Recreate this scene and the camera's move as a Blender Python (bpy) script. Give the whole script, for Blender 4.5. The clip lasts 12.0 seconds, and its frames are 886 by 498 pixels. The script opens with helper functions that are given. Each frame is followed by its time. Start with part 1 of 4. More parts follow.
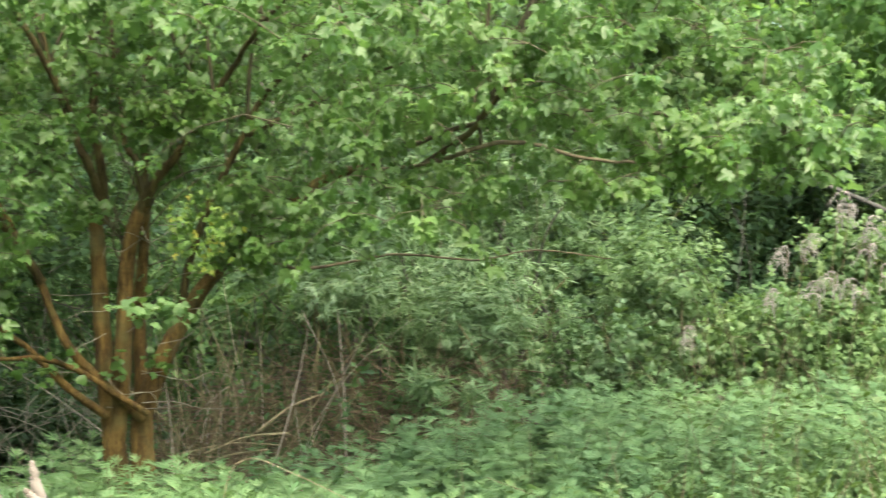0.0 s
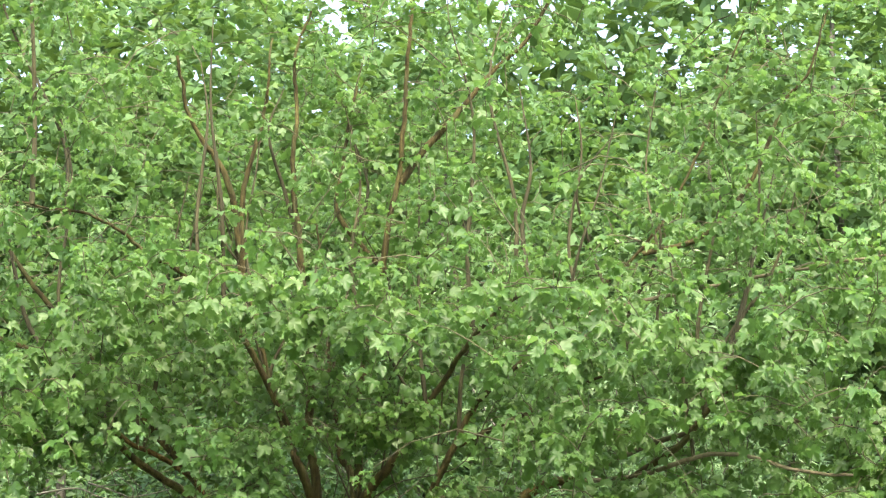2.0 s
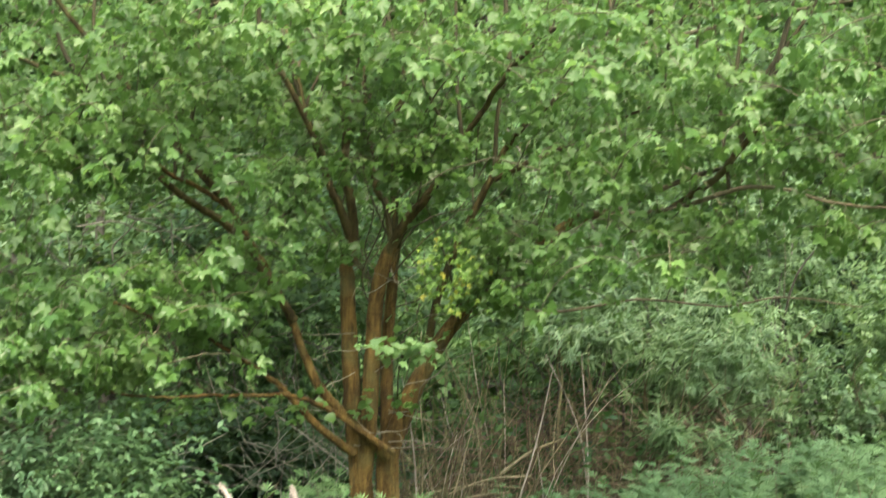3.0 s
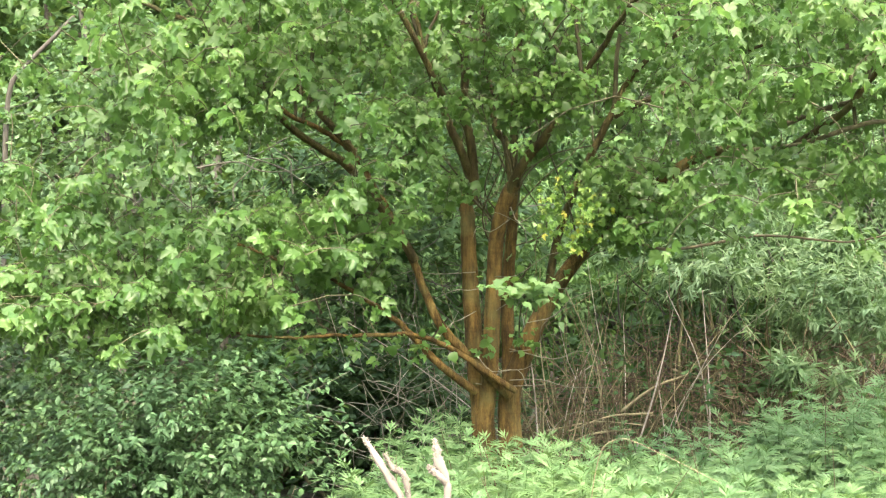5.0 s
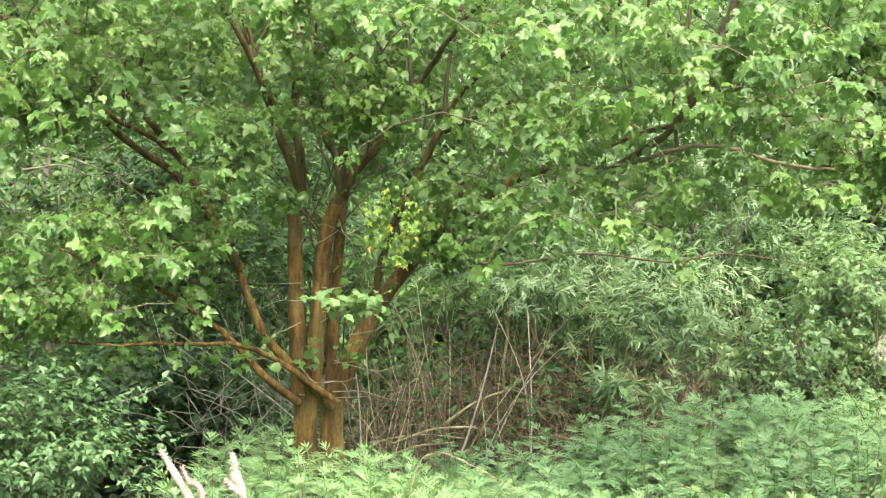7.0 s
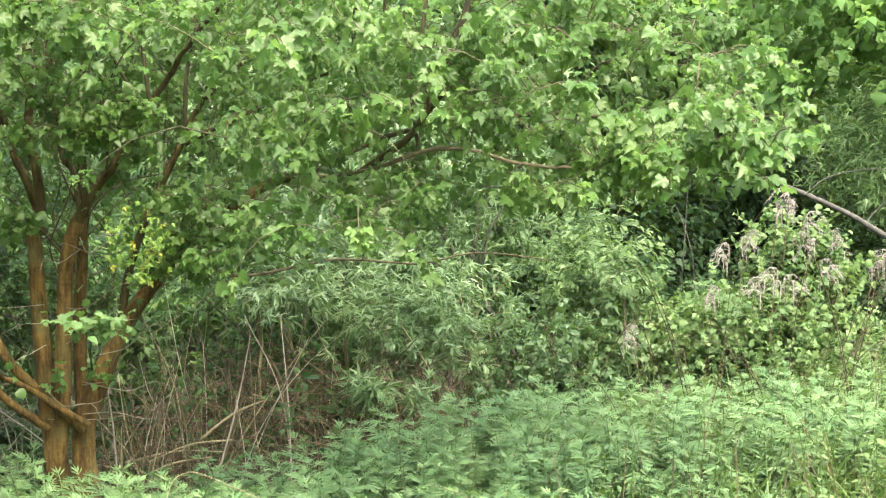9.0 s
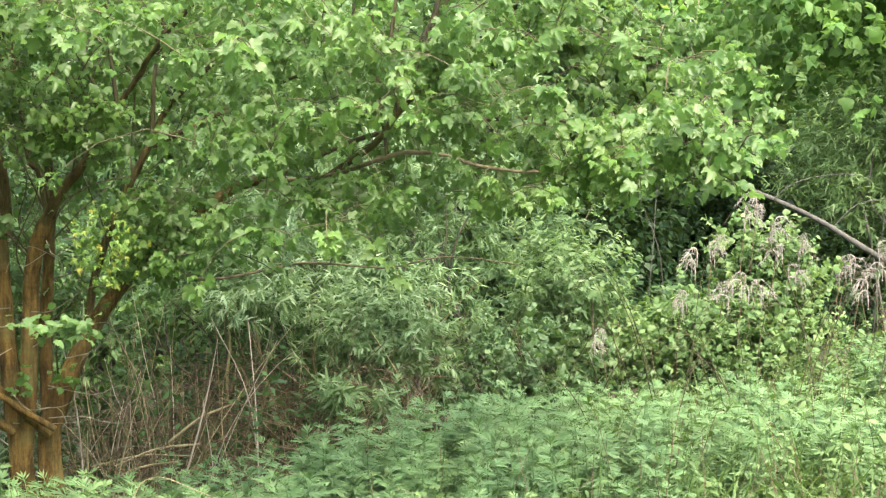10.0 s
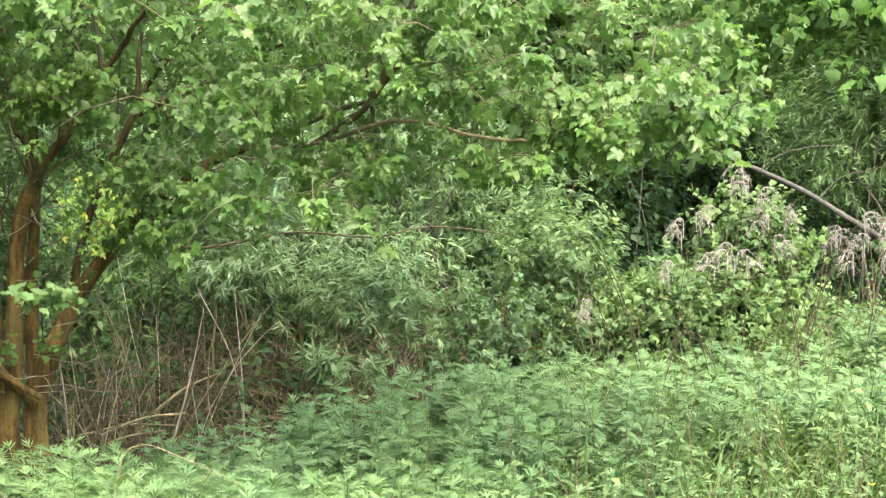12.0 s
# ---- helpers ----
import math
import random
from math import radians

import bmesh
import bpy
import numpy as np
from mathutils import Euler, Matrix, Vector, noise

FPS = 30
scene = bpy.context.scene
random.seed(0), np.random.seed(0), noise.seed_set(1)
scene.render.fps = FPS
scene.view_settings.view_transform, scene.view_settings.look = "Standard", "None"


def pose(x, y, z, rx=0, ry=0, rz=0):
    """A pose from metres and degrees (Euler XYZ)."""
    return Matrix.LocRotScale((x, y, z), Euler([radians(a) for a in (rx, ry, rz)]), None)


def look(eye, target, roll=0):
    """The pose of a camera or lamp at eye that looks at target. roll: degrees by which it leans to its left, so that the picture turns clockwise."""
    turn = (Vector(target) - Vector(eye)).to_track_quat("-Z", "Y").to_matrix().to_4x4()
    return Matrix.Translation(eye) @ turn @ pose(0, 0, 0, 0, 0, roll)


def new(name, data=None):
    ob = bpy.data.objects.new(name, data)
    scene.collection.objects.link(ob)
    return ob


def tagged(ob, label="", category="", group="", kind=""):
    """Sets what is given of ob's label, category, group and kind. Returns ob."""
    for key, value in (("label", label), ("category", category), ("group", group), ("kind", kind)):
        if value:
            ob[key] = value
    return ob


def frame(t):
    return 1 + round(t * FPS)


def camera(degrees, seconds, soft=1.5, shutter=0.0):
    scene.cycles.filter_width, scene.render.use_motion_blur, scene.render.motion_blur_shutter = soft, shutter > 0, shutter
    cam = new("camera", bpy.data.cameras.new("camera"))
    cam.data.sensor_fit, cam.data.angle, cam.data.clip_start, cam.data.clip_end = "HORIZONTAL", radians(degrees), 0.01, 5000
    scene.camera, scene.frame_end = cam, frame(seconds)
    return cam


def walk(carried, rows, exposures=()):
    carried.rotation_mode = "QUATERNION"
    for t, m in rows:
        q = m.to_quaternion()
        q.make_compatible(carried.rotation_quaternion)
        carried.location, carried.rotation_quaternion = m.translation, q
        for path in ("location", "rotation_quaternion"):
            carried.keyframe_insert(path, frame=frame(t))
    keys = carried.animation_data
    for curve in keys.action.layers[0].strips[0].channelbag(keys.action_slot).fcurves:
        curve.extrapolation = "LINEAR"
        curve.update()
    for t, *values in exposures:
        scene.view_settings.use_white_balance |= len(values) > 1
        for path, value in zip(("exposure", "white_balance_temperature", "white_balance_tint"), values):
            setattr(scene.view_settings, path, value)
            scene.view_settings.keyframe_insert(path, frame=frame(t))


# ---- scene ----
cam = camera(29.45, 12.0, soft=1.25, shutter=0.3)
# seconds, eye, tilt up, turn to the left, lean to the left
PATH = [
    (0, 0.015, 0.039, 1.570, -0.64, -6.42, -0.13),
    (0.5, 0.002, 0.026, 1.582, -0.48, -1.82, -0.28),
    (1, -0.026, 0.019, 1.590, 2.24, 0.07, 0.34),
    (1.2, -0.020, 0.006, 1.623, 4.37, 0.12, 0.48),
    (1.5, -0.014, -0.006, 1.676, 6.73, 0.34, 0.09),
    (2, -0.002, -0.015, 1.673, 9.10, 0.60, 0.03),
    (2.3, -0.003, -0.030, 1.639, 8.78, 0.25, 0.01),
    (2.5, -0.004, -0.023, 1.620, 6.33, 0.05, 0.11),
    (2.6, -0.002, -0.020, 1.604, 4.81, 0.06, 0.33),
    (2.7, -0.004, -0.001, 1.587, 3.53, 0.38, 0.31),
    (3, -0.012, 0.011, 1.545, 1.00, 1.72, 0.57),
    (3.2, -0.020, 0.014, 1.536, 0.01, 2.52, 0.60),
    (4.8, -0.076, 0.018, 1.582, -1.46, 4.87, 0.30),
    (5, -0.070, 0.016, 1.586, -1.40, 5.38, 0.03),
    (5.5, -0.036, 0.004, 1.594, -1.11, 4.97, -0.49),
    (6, -0.001, -0.003, 1.606, -0.84, 2.69, 0.09),
    (6.5, 0.007, 0.002, 1.606, -0.83, 0.65, 1.00),
    (7, -0.000, -0.000, 1.600, -1.00, -0.00, 1.60),
    (7.5, 0.032, 0.035, 1.605, -0.99, -4.79, 0.66),
    (7.7, 0.028, 0.046, 1.631, -1.10, -8.61, 0.21),
    (8, 0.045, 0.045, 1.640, -1.10, -10.30, -0.35),
    (8.4, 0.060, 0.035, 1.645, -1.10, -9.70, -0.80),
    (8.9, 0.074, 0.026, 1.650, -1.08, -8.10, -1.02),
    (9.3, 0.078, 0.024, 1.651, -1.02, -7.95, -1.06),
    (9.5, 0.082, 0.033, 1.654, -0.95, -8.38, -1.06),
    (10, 0.082, 0.037, 1.654, -0.98, -9.05, -0.85),
    (10.5, 0.083, 0.040, 1.649, -1.11, -9.55, -0.71),
    (11, 0.083, 0.045, 1.643, -1.36, -9.97, -0.84),
    (11.5, 0.085, 0.046, 1.639, -1.76, -10.04, -0.64),
    (12, 0.081, 0.043, 1.630, -1.86, -9.51, -0.76),
]
walk(cam, [(t, pose(x, y, z, 90 + up, 0, left) @ pose(0, 0, 0, 0, 0, lean)) for t, x, y, z, up, left, lean in PATH],
     exposures=[(t, e + .64, k, g) for t, e, k, g in ((0.0, 2.22, 6800, 6), (0.5, 2.34, 6800, 6), (1.0, 2.5, 6800, 6), (2.0, 2.38, 6800, 6), (3.0, 2.28, 6800, 6), (3.4, 2.4, 6800, 6), (4.8, 2.78, 6850, 10), (7.5, 2.85, 6850, 10), (8.2, 2.78, 6850, 10), (9.5, 2.58, 6850, 10), (12.0, 2.55, 6850, 10))])

# ---- daylight: bright overcast ----
world = bpy.data.worlds.new("sky")
scene.world = world
world.use_nodes = True
_nt = world.node_tree
_sky = _nt.nodes.new("ShaderNodeTexSky")
_sky.sky_type = "NISHITA"
_sky.sun_disc = False
_sky.sun_elevation, _sky.sun_rotation = radians(58), radians(165)
_sky.air_density, _sky.dust_density, _sky.ozone_density = 1.0, 6.0, 1.0
_bg = _nt.nodes["Background"]
_bg.inputs["Strength"].default_value = 0.15
_nt.links.new(_sky.outputs["Color"], _bg.inputs["Color"])
sun = new("sun", bpy.data.lights.new("sun", "SUN"))
sun.data.energy, sun.data.angle, sun.data.color = 0.85, radians(150), (0.97, 0.98, 0.90)
sun.matrix_world = look((1.1, -4.2, 7.0), (0, 0, 0))

# ---- materials ----
def nodes(name):
    m = bpy.data.materials.new(name)
    m.use_nodes = True
    t = m.node_tree
    return m, t, t.nodes["Principled BSDF"], t.nodes["Material Output"]


def ramp(t, fac, stops):
    r = t.nodes.new("ShaderNodeValToRGB")
    e = r.color_ramp.elements
    while len(e) < len(stops):
        e.new(0.5)
    for k, (p, c) in enumerate(stops):
        e[k].position, e[k].color = p, (*c, 1)
    t.links.new(fac, r.inputs["Fac"])
    return r.outputs["Color"]


def noise_fac(t, scale, detail=4, rough=0.6, stretch=None):
    tc = t.nodes.new("ShaderNodeTexCoord")
    n = t.nodes.new("ShaderNodeTexNoise")
    n.inputs["Scale"].default_value, n.inputs["Detail"].default_value, n.inputs["Roughness"].default_value = scale, detail, rough
    if stretch:
        mp = t.nodes.new("ShaderNodeMapping")
        mp.inputs["Scale"].default_value = stretch
        t.links.new(tc.outputs["Object"], mp.inputs["Vector"])
        t.links.new(mp.outputs["Vector"], n.inputs["Vector"])
    else:
        t.links.new(tc.outputs["Object"], n.inputs["Vector"])
    return n.outputs["Fac"]


def mix_col(t, fac, a, b, mode="MIX"):
    m = t.nodes.new("ShaderNodeMix")
    m.data_type, m.blend_type = "RGBA", mode
    if isinstance(fac, float):
        m.inputs[0].default_value = fac
    else:
        t.links.new(fac, m.inputs[0])
    for sock, v in ((m.inputs[6], a), (m.inputs[7], b)):
        if isinstance(v, tuple):
            sock.default_value = (*v, 1)
        else:
            t.links.new(v, sock)
    return m.outputs[2]


def bump(t, bsdf, fac, strength, dist):
    b = t.nodes.new("ShaderNodeBump")
    b.inputs["Strength"].default_value, b.inputs["Distance"].default_value = strength, dist
    t.links.new(fac, b.inputs["Height"])
    t.links.new(b.outputs["Normal"], bsdf.inputs["Normal"])


def leaf_mat(name, stops, rough=0.42, thin=0.35, tint=(0.20, 0.32, 0.03), spec=0.5, patch=1.6):
    """Leaf tissue: colour differs from leaf to leaf and from bough to bough, light shines through in part."""
    m, t, bsdf, out = nodes(name)
    geo = t.nodes.new("ShaderNodeNewGeometry")
    info = t.nodes.new("ShaderNodeObjectInfo")
    add = t.nodes.new("ShaderNodeMath")
    add.operation = "ADD"
    t.links.new(geo.outputs["Random Per Island"], add.inputs[0])
    t.links.new(info.outputs["Random"], add.inputs[1])
    fr = t.nodes.new("ShaderNodeMath")
    fr.operation = "FRACT"
    t.links.new(add.outputs[0], fr.inputs[0])
    col = ramp(t, fr.outputs[0], stops)
    big = ramp(t, noise_fac(t, patch, 3), [(0.35, (0.80, 0.86, 0.9)), (0.65, (1.12, 1.08, 1.0))])
    col = mix_col(t, 1.0, col, big, "MULTIPLY")
    fine = ramp(t, noise_fac(t, 60, 2), [(0.3, (0.86, 0.9, 0.86)), (0.7, (1.08, 1.05, 1.05))])
    col = mix_col(t, 1.0, col, fine, "MULTIPLY")
    t.links.new(col, bsdf.inputs["Base Color"])
    bsdf.inputs["Roughness"].default_value = rough
    bsdf.inputs["Specular IOR Level"].default_value = spec
    tr = t.nodes.new("ShaderNodeBsdfTranslucent")
    t.links.new(mix_col(t, 0.4, col, tint), tr.inputs["Color"])
    mx = t.nodes.new("ShaderNodeMixShader")
    mx.inputs[0].default_value = thin
    t.links.new(bsdf.outputs[0], mx.inputs[1])
    t.links.new(tr.outputs[0], mx.inputs[2])
    t.links.new(mx.outputs[0], out.inputs["Surface"])
    return m


def wood_mat(name, dark, light, scale=9.0, stretch=(1, 1, 0.18), depth=0.012, rough=0.85, moss=None):
    m, t, bsdf, out = nodes(name)
    f = noise_fac(t, scale * 3, 6, 0.7, stretch)
    col = ramp(t, f, [(0.25, dark), (0.7, light)])
    if moss:
        col = mix_col(t, ramp(t, noise_fac(t, 3.0, 4), [(0.45, (0, 0, 0)), (0.7, (0.7, 0.7, 0.7))]), col, moss)
    geo = t.nodes.new("ShaderNodeNewGeometry")
    info = t.nodes.new("ShaderNodeObjectInfo")
    add = t.nodes.new("ShaderNodeMath")
    add.operation = "ADD"
    t.links.new(geo.outputs["Random Per Island"], add.inputs[0])
    t.links.new(info.outputs["Random"], add.inputs[1])
    fr = t.nodes.new("ShaderNodeMath")
    fr.operation = "FRACT"
    t.links.new(add.outputs[0], fr.inputs[0])
    v = ramp(t, fr.outputs[0], [(0.0, (0.7, 0.7, 0.7)), (1.0, (1.2, 1.2, 1.2))])
    col = mix_col(t, 1.0, col, v, "MULTIPLY")
    t.links.new(col, bsdf.inputs["Base Color"])
    bsdf.inputs["Roughness"].default_value = rough
    bsdf.inputs["Specular IOR Level"].default_value = 0.2
    bump(t, bsdf, f, 0.9, depth)
    return m


def bark_mat(name, tone):
    """Orange-brown bark: long dark fissures, paler ridges, green bloom in patches."""
    m, t, bsdf, out = nodes(name)
    ridge = noise_fac(t, 34, 8, 0.75, (1, 1, 0.16))
    fine = noise_fac(t, 160, 4, 0.7, (1, 1, 0.3))
    col = ramp(t, ridge, [(p, tuple(a * b for a, b in zip(c, tone))) for p, c in ((0.34, (0.022, 0.014, 0.006)), (0.46, (0.084, 0.052, 0.018)), (0.60, (0.150, 0.098, 0.034)), (0.80, (0.235, 0.170, 0.072)))])
    col = mix_col(t, 1.0, col, ramp(t, fine, [(0.3, (0.7, 0.7, 0.7)), (0.7, (1.2, 1.2, 1.2))]), "MULTIPLY")
    col = mix_col(t, 1.0, col, ramp(t, noise_fac(t, 11, 4, 0.6, (1, 1, 0.5)), [(0.38, (0.60, 0.58, 0.55)), (0.62, (1.2, 1.16, 1.1))]), "MULTIPLY")
    col = mix_col(t, 1.0, col, ramp(t, noise_fac(t, 26, 4, 0.6, (0.3, 0.3, 2.6)), [(0.36, (0.86, 0.85, 0.84)), (0.46, (1.0, 1.0, 1.0)), (0.66, (1.06, 1.05, 1.04))]), "MULTIPLY")
    col = mix_col(t, ramp(t, noise_fac(t, 5.0, 5), [(0.50, (0, 0, 0)), (0.72, (0.6, 0.6, 0.6))]), col, (0.10, 0.105, 0.04))
    t.links.new(col, bsdf.inputs["Base Color"])
    bsdf.inputs["Roughness"].default_value = 0.9
    bsdf.inputs["Specular IOR Level"].default_value = 0.2
    bump(t, bsdf, ridge, 0.9, 0.016)
    return m


LEAF_MULBERRY = leaf_mat("mulberry_leaf", [(0.0, (0.056, 0.129, 0.027)), (0.45, (0.080, 0.164, 0.037)), (0.85, (0.104, 0.189, 0.051)), (1.0, (0.129, 0.207, 0.076))], rough=0.38, thin=0.53, tint=(0.21, 0.35, 0.07), spec=0.42)
LEAF_YELLOW = leaf_mat("yellowed_leaf", [(0.0, (0.10, 0.20, 0.035)), (0.6, (0.13, 0.22, 0.035)), (0.92, (0.19, 0.24, 0.035)), (1.0, (0.28, 0.26, 0.035))], thin=0.3, spec=0.3)
LEAF_YOUNG = leaf_mat("young_leaf", [(0.0, (0.060, 0.130, 0.038)), (1.0, (0.096, 0.172, 0.060))], rough=0.5, thin=0.45, spec=0.35)
LEAF_DOGWOOD = leaf_mat("dogwood_leaf", [(0.0, (0.030, 0.070, 0.026)), (0.6, (0.050, 0.102, 0.041)), (1.0, (0.086, 0.146, 0.068))], rough=0.5, thin=0.24, spec=0.3)
# bramble green lowered to carry the thicket's shade; willow and elder wear it too
LEAF_SHADED = leaf_mat("shaded_leaf", [(0.0, (0.020, 0.054, 0.016)), (0.6, (0.037, 0.085, 0.027)), (1.0, (0.068, 0.124, 0.041))], rough=0.6, thin=0.22, spec=0.2)
# bramble and ivy green darkened further, to paint in the shade of the hollows
LEAF_DEEP_SHADE = leaf_mat("deep_shade_leaf", [(0.0, (0.012, 0.034, 0.011)), (0.6, (0.022, 0.052, 0.018)), (1.0, (0.042, 0.080, 0.028))], rough=0.55, thin=0.15, spec=0.2)
LEAF_WILLOW = leaf_mat("willow_leaf", [(0.0, (0.088, 0.160, 0.064)), (0.5, (0.134, 0.222, 0.098)), (1.0, (0.212, 0.300, 0.152))], rough=0.5, thin=0.34, spec=0.4)
LEAF_VINE = leaf_mat("vine_leaf", [(0.0, (0.068, 0.130, 0.044)), (0.5, (0.103, 0.176, 0.064)), (1.0, (0.156, 0.230, 0.098))], rough=0.6, thin=0.36, spec=0.2)
LEAF_WEED = leaf_mat("weed_leaf", [(0.0, (0.040, 0.082, 0.025)), (0.5, (0.062, 0.112, 0.036)), (1.0, (0.104, 0.158, 0.060))], rough=0.55, thin=0.26, spec=0.22)
LEAF_ASH = leaf_mat("pinnate_leaf", [(0.0, (0.083, 0.186, 0.042)), (0.6, (0.116, 0.240, 0.062)), (1.0, (0.160, 0.286, 0.088))], rough=0.5, thin=0.58, spec=0.35)
LEAF_WOODS = leaf_mat("woods_leaf", [(0.0, (0.046, 0.100, 0.032)), (0.5, (0.074, 0.146, 0.048)), (1.0, (0.112, 0.19, 0.07))], rough=0.6, thin=0.3, patch=0.5, spec=0.25)
LEAF_SALLOW = leaf_mat("sallow_leaf", [(0.0, (0.046, 0.095, 0.036)), (0.5, (0.074, 0.138, 0.055)), (1.0, (0.12, 0.19, 0.09))], rough=0.55, thin=0.3, spec=0.3)
LEAF_OSIER = leaf_mat("osier_leaf", [(0.0, (0.069, 0.128, 0.047)), (0.5, (0.104, 0.177, 0.071)), (1.0, (0.164, 0.237, 0.112))], rough=0.5, thin=0.4, spec=0.22)
LEAF_MUGWORT = leaf_mat("mugwort_leaf", [(0.0, (0.075, 0.147, 0.060)), (0.5, (0.104, 0.185, 0.080)), (1.0, (0.148, 0.230, 0.114))], rough=0.6, thin=0.32, tint=(0.22, 0.36, 0.07), spec=0.12)
GRASS = leaf_mat("grass_blade", [(0.0, (0.048, 0.098, 0.026)), (0.6, (0.074, 0.136, 0.038)), (0.92, (0.11, 0.17, 0.055)), (1.0, (0.30, 0.265, 0.15))], rough=0.6, thin=0.28, spec=0.3)
BARK = bark_mat("orange_bark", (0.86, 0.90, 0.78))
UPPER_BARK = bark_mat("brown_upper_bark", (0.54, 0.72, 0.72))
TAN_BARK = wood_mat("tan_bark", (0.058, 0.051, 0.029), (0.175, 0.148, 0.088), depth=0.006)
TWIG = wood_mat("brown_twig", (0.034, 0.033, 0.018), (0.095, 0.088, 0.048), depth=0.004)
YOUNG_BARK = wood_mat("brown_bark", (0.022, 0.021, 0.011), (0.076, 0.068, 0.034), depth=0.008)
DEAD = wood_mat("dead_stem", (0.075, 0.063, 0.036), (0.34, 0.288, 0.172), depth=0.003)
RUSSET = wood_mat("russet_stem", (0.038, 0.027, 0.017), (0.180, 0.135, 0.086), depth=0.003)
OLIVE_STEM = wood_mat("olive_stem", (0.060, 0.058, 0.027), (0.205, 0.186, 0.092), depth=0.003)
DEAD_TWIG = wood_mat("dead_twig", (0.085, 0.08, 0.06), (0.235, 0.22, 0.165), depth=0.003)
WOOL = wood_mat("weathered_wool", (0.15, 0.132, 0.105), (0.26, 0.232, 0.19), depth=0.001)
GREY_BRANCH = wood_mat("grey_branch", (0.030, 0.031, 0.026), (0.088, 0.088, 0.074), depth=0.008)
PALE = wood_mat("bleached_wood", (0.22, 0.18, 0.14), (0.50, 0.44, 0.37), depth=0.006)
GREY = wood_mat("grey_bark", (0.036, 0.034, 0.027), (0.118, 0.110, 0.086), depth=0.01)
PLUME = wood_mat("dry_plume", (0.155, 0.147, 0.128), (0.31, 0.293, 0.26), depth=0.001)


def ground_mat():
    m, t, bsdf, out = nodes("leaf_litter_soil")
    a = ramp(t, noise_fac(t, 1.2, 6), [(0.3, (0.022, 0.018, 0.012)), (0.55, (0.04, 0.035, 0.02)), (0.75, (0.04, 0.06, 0.022))])
    b = ramp(t, noise_fac(t, 26, 6, 0.7), [(0.3, (0.6, 0.55, 0.5)), (0.7, (1.3, 1.25, 1.1))])
    t.links.new(mix_col(t, 1.0, a, b, "MULTIPLY"), bsdf.inputs["Base Color"])
    bsdf.inputs["Roughness"].default_value = 0.95
    bump(t, bsdf, noise_fac(t, 40, 6, 0.7), 0.8, 0.03)
    return m


SOIL = ground_mat()

# ---- mesh tools ----
rng = np.random.default_rng(7)


class Heap:
    """Gathers quads in bulk and turns them into one mesh."""

    def __init__(self):
        self.v, self.q, self.n = [], [], 0

    def add(self, verts, quads):
        self.v.append(np.asarray(verts, dtype=np.float32).reshape(-1, 3))
        self.q.append(np.asarray(quads, dtype=np.int32).reshape(-1, 4) + self.n)
        self.n += len(self.v[-1])

    def mesh(self, name, mat, smooth=True):
        me = bpy.data.meshes.new(name)
        v, q = np.concatenate(self.v), np.concatenate(self.q)
        me.vertices.add(len(v))
        me.vertices.foreach_set("co", v.ravel())
        me.loops.add(q.size)
        me.loops.foreach_set("vertex_index", q.ravel())
        me.polygons.add(len(q))
        me.polygons.foreach_set("loop_start", np.arange(0, q.size, 4, dtype=np.int32))
        me.polygons.foreach_set("loop_total", np.full(len(q), 4, dtype=np.int32))
        me.polygons.foreach_set("use_smooth", np.full(len(q), smooth))
        me.update(calc_edges=True)
        me.validate()
        me.materials.append(mat)
        return me


def part(name, heap, mat, parent=None, label="", kind="", smooth=True):
    me = heap if isinstance(heap, bpy.types.Mesh) else heap.mesh(name, mat, smooth)
    ob = new(name, me)
    if parent is not None:
        ob.parent = parent
    return tagged(ob, label=label, kind=kind)


def thing(name, label, category, group="", at=(0, 0, 0)):
    e = new(name)
    e.location = at
    e.empty_display_size = 0.1
    return tagged(e, label=label, category=category, group=group)


def unit(a):
    return a / np.maximum(np.linalg.norm(a, axis=-1, keepdims=True), 1e-9)


def smooth_line(pts, n):
    """A Catmull-Rom line through the points, n samples."""
    p = np.asarray(pts, dtype=float)
    p = np.vstack([2 * p[0] - p[1], p, 2 * p[-1] - p[-2]])
    u = np.linspace(0, len(p) - 3 - 1e-6, n)
    i = u.astype(int)
    f = (u - i)[:, None]
    a, b, c, d = p[i], p[i + 1], p[i + 2], p[i + 3]
    return 0.5 * (2 * b + (c - a) * f + (2 * a - 5 * b + 4 * c - d) * f ** 2 + (3 * b - a - 3 * c + d) * f ** 3)


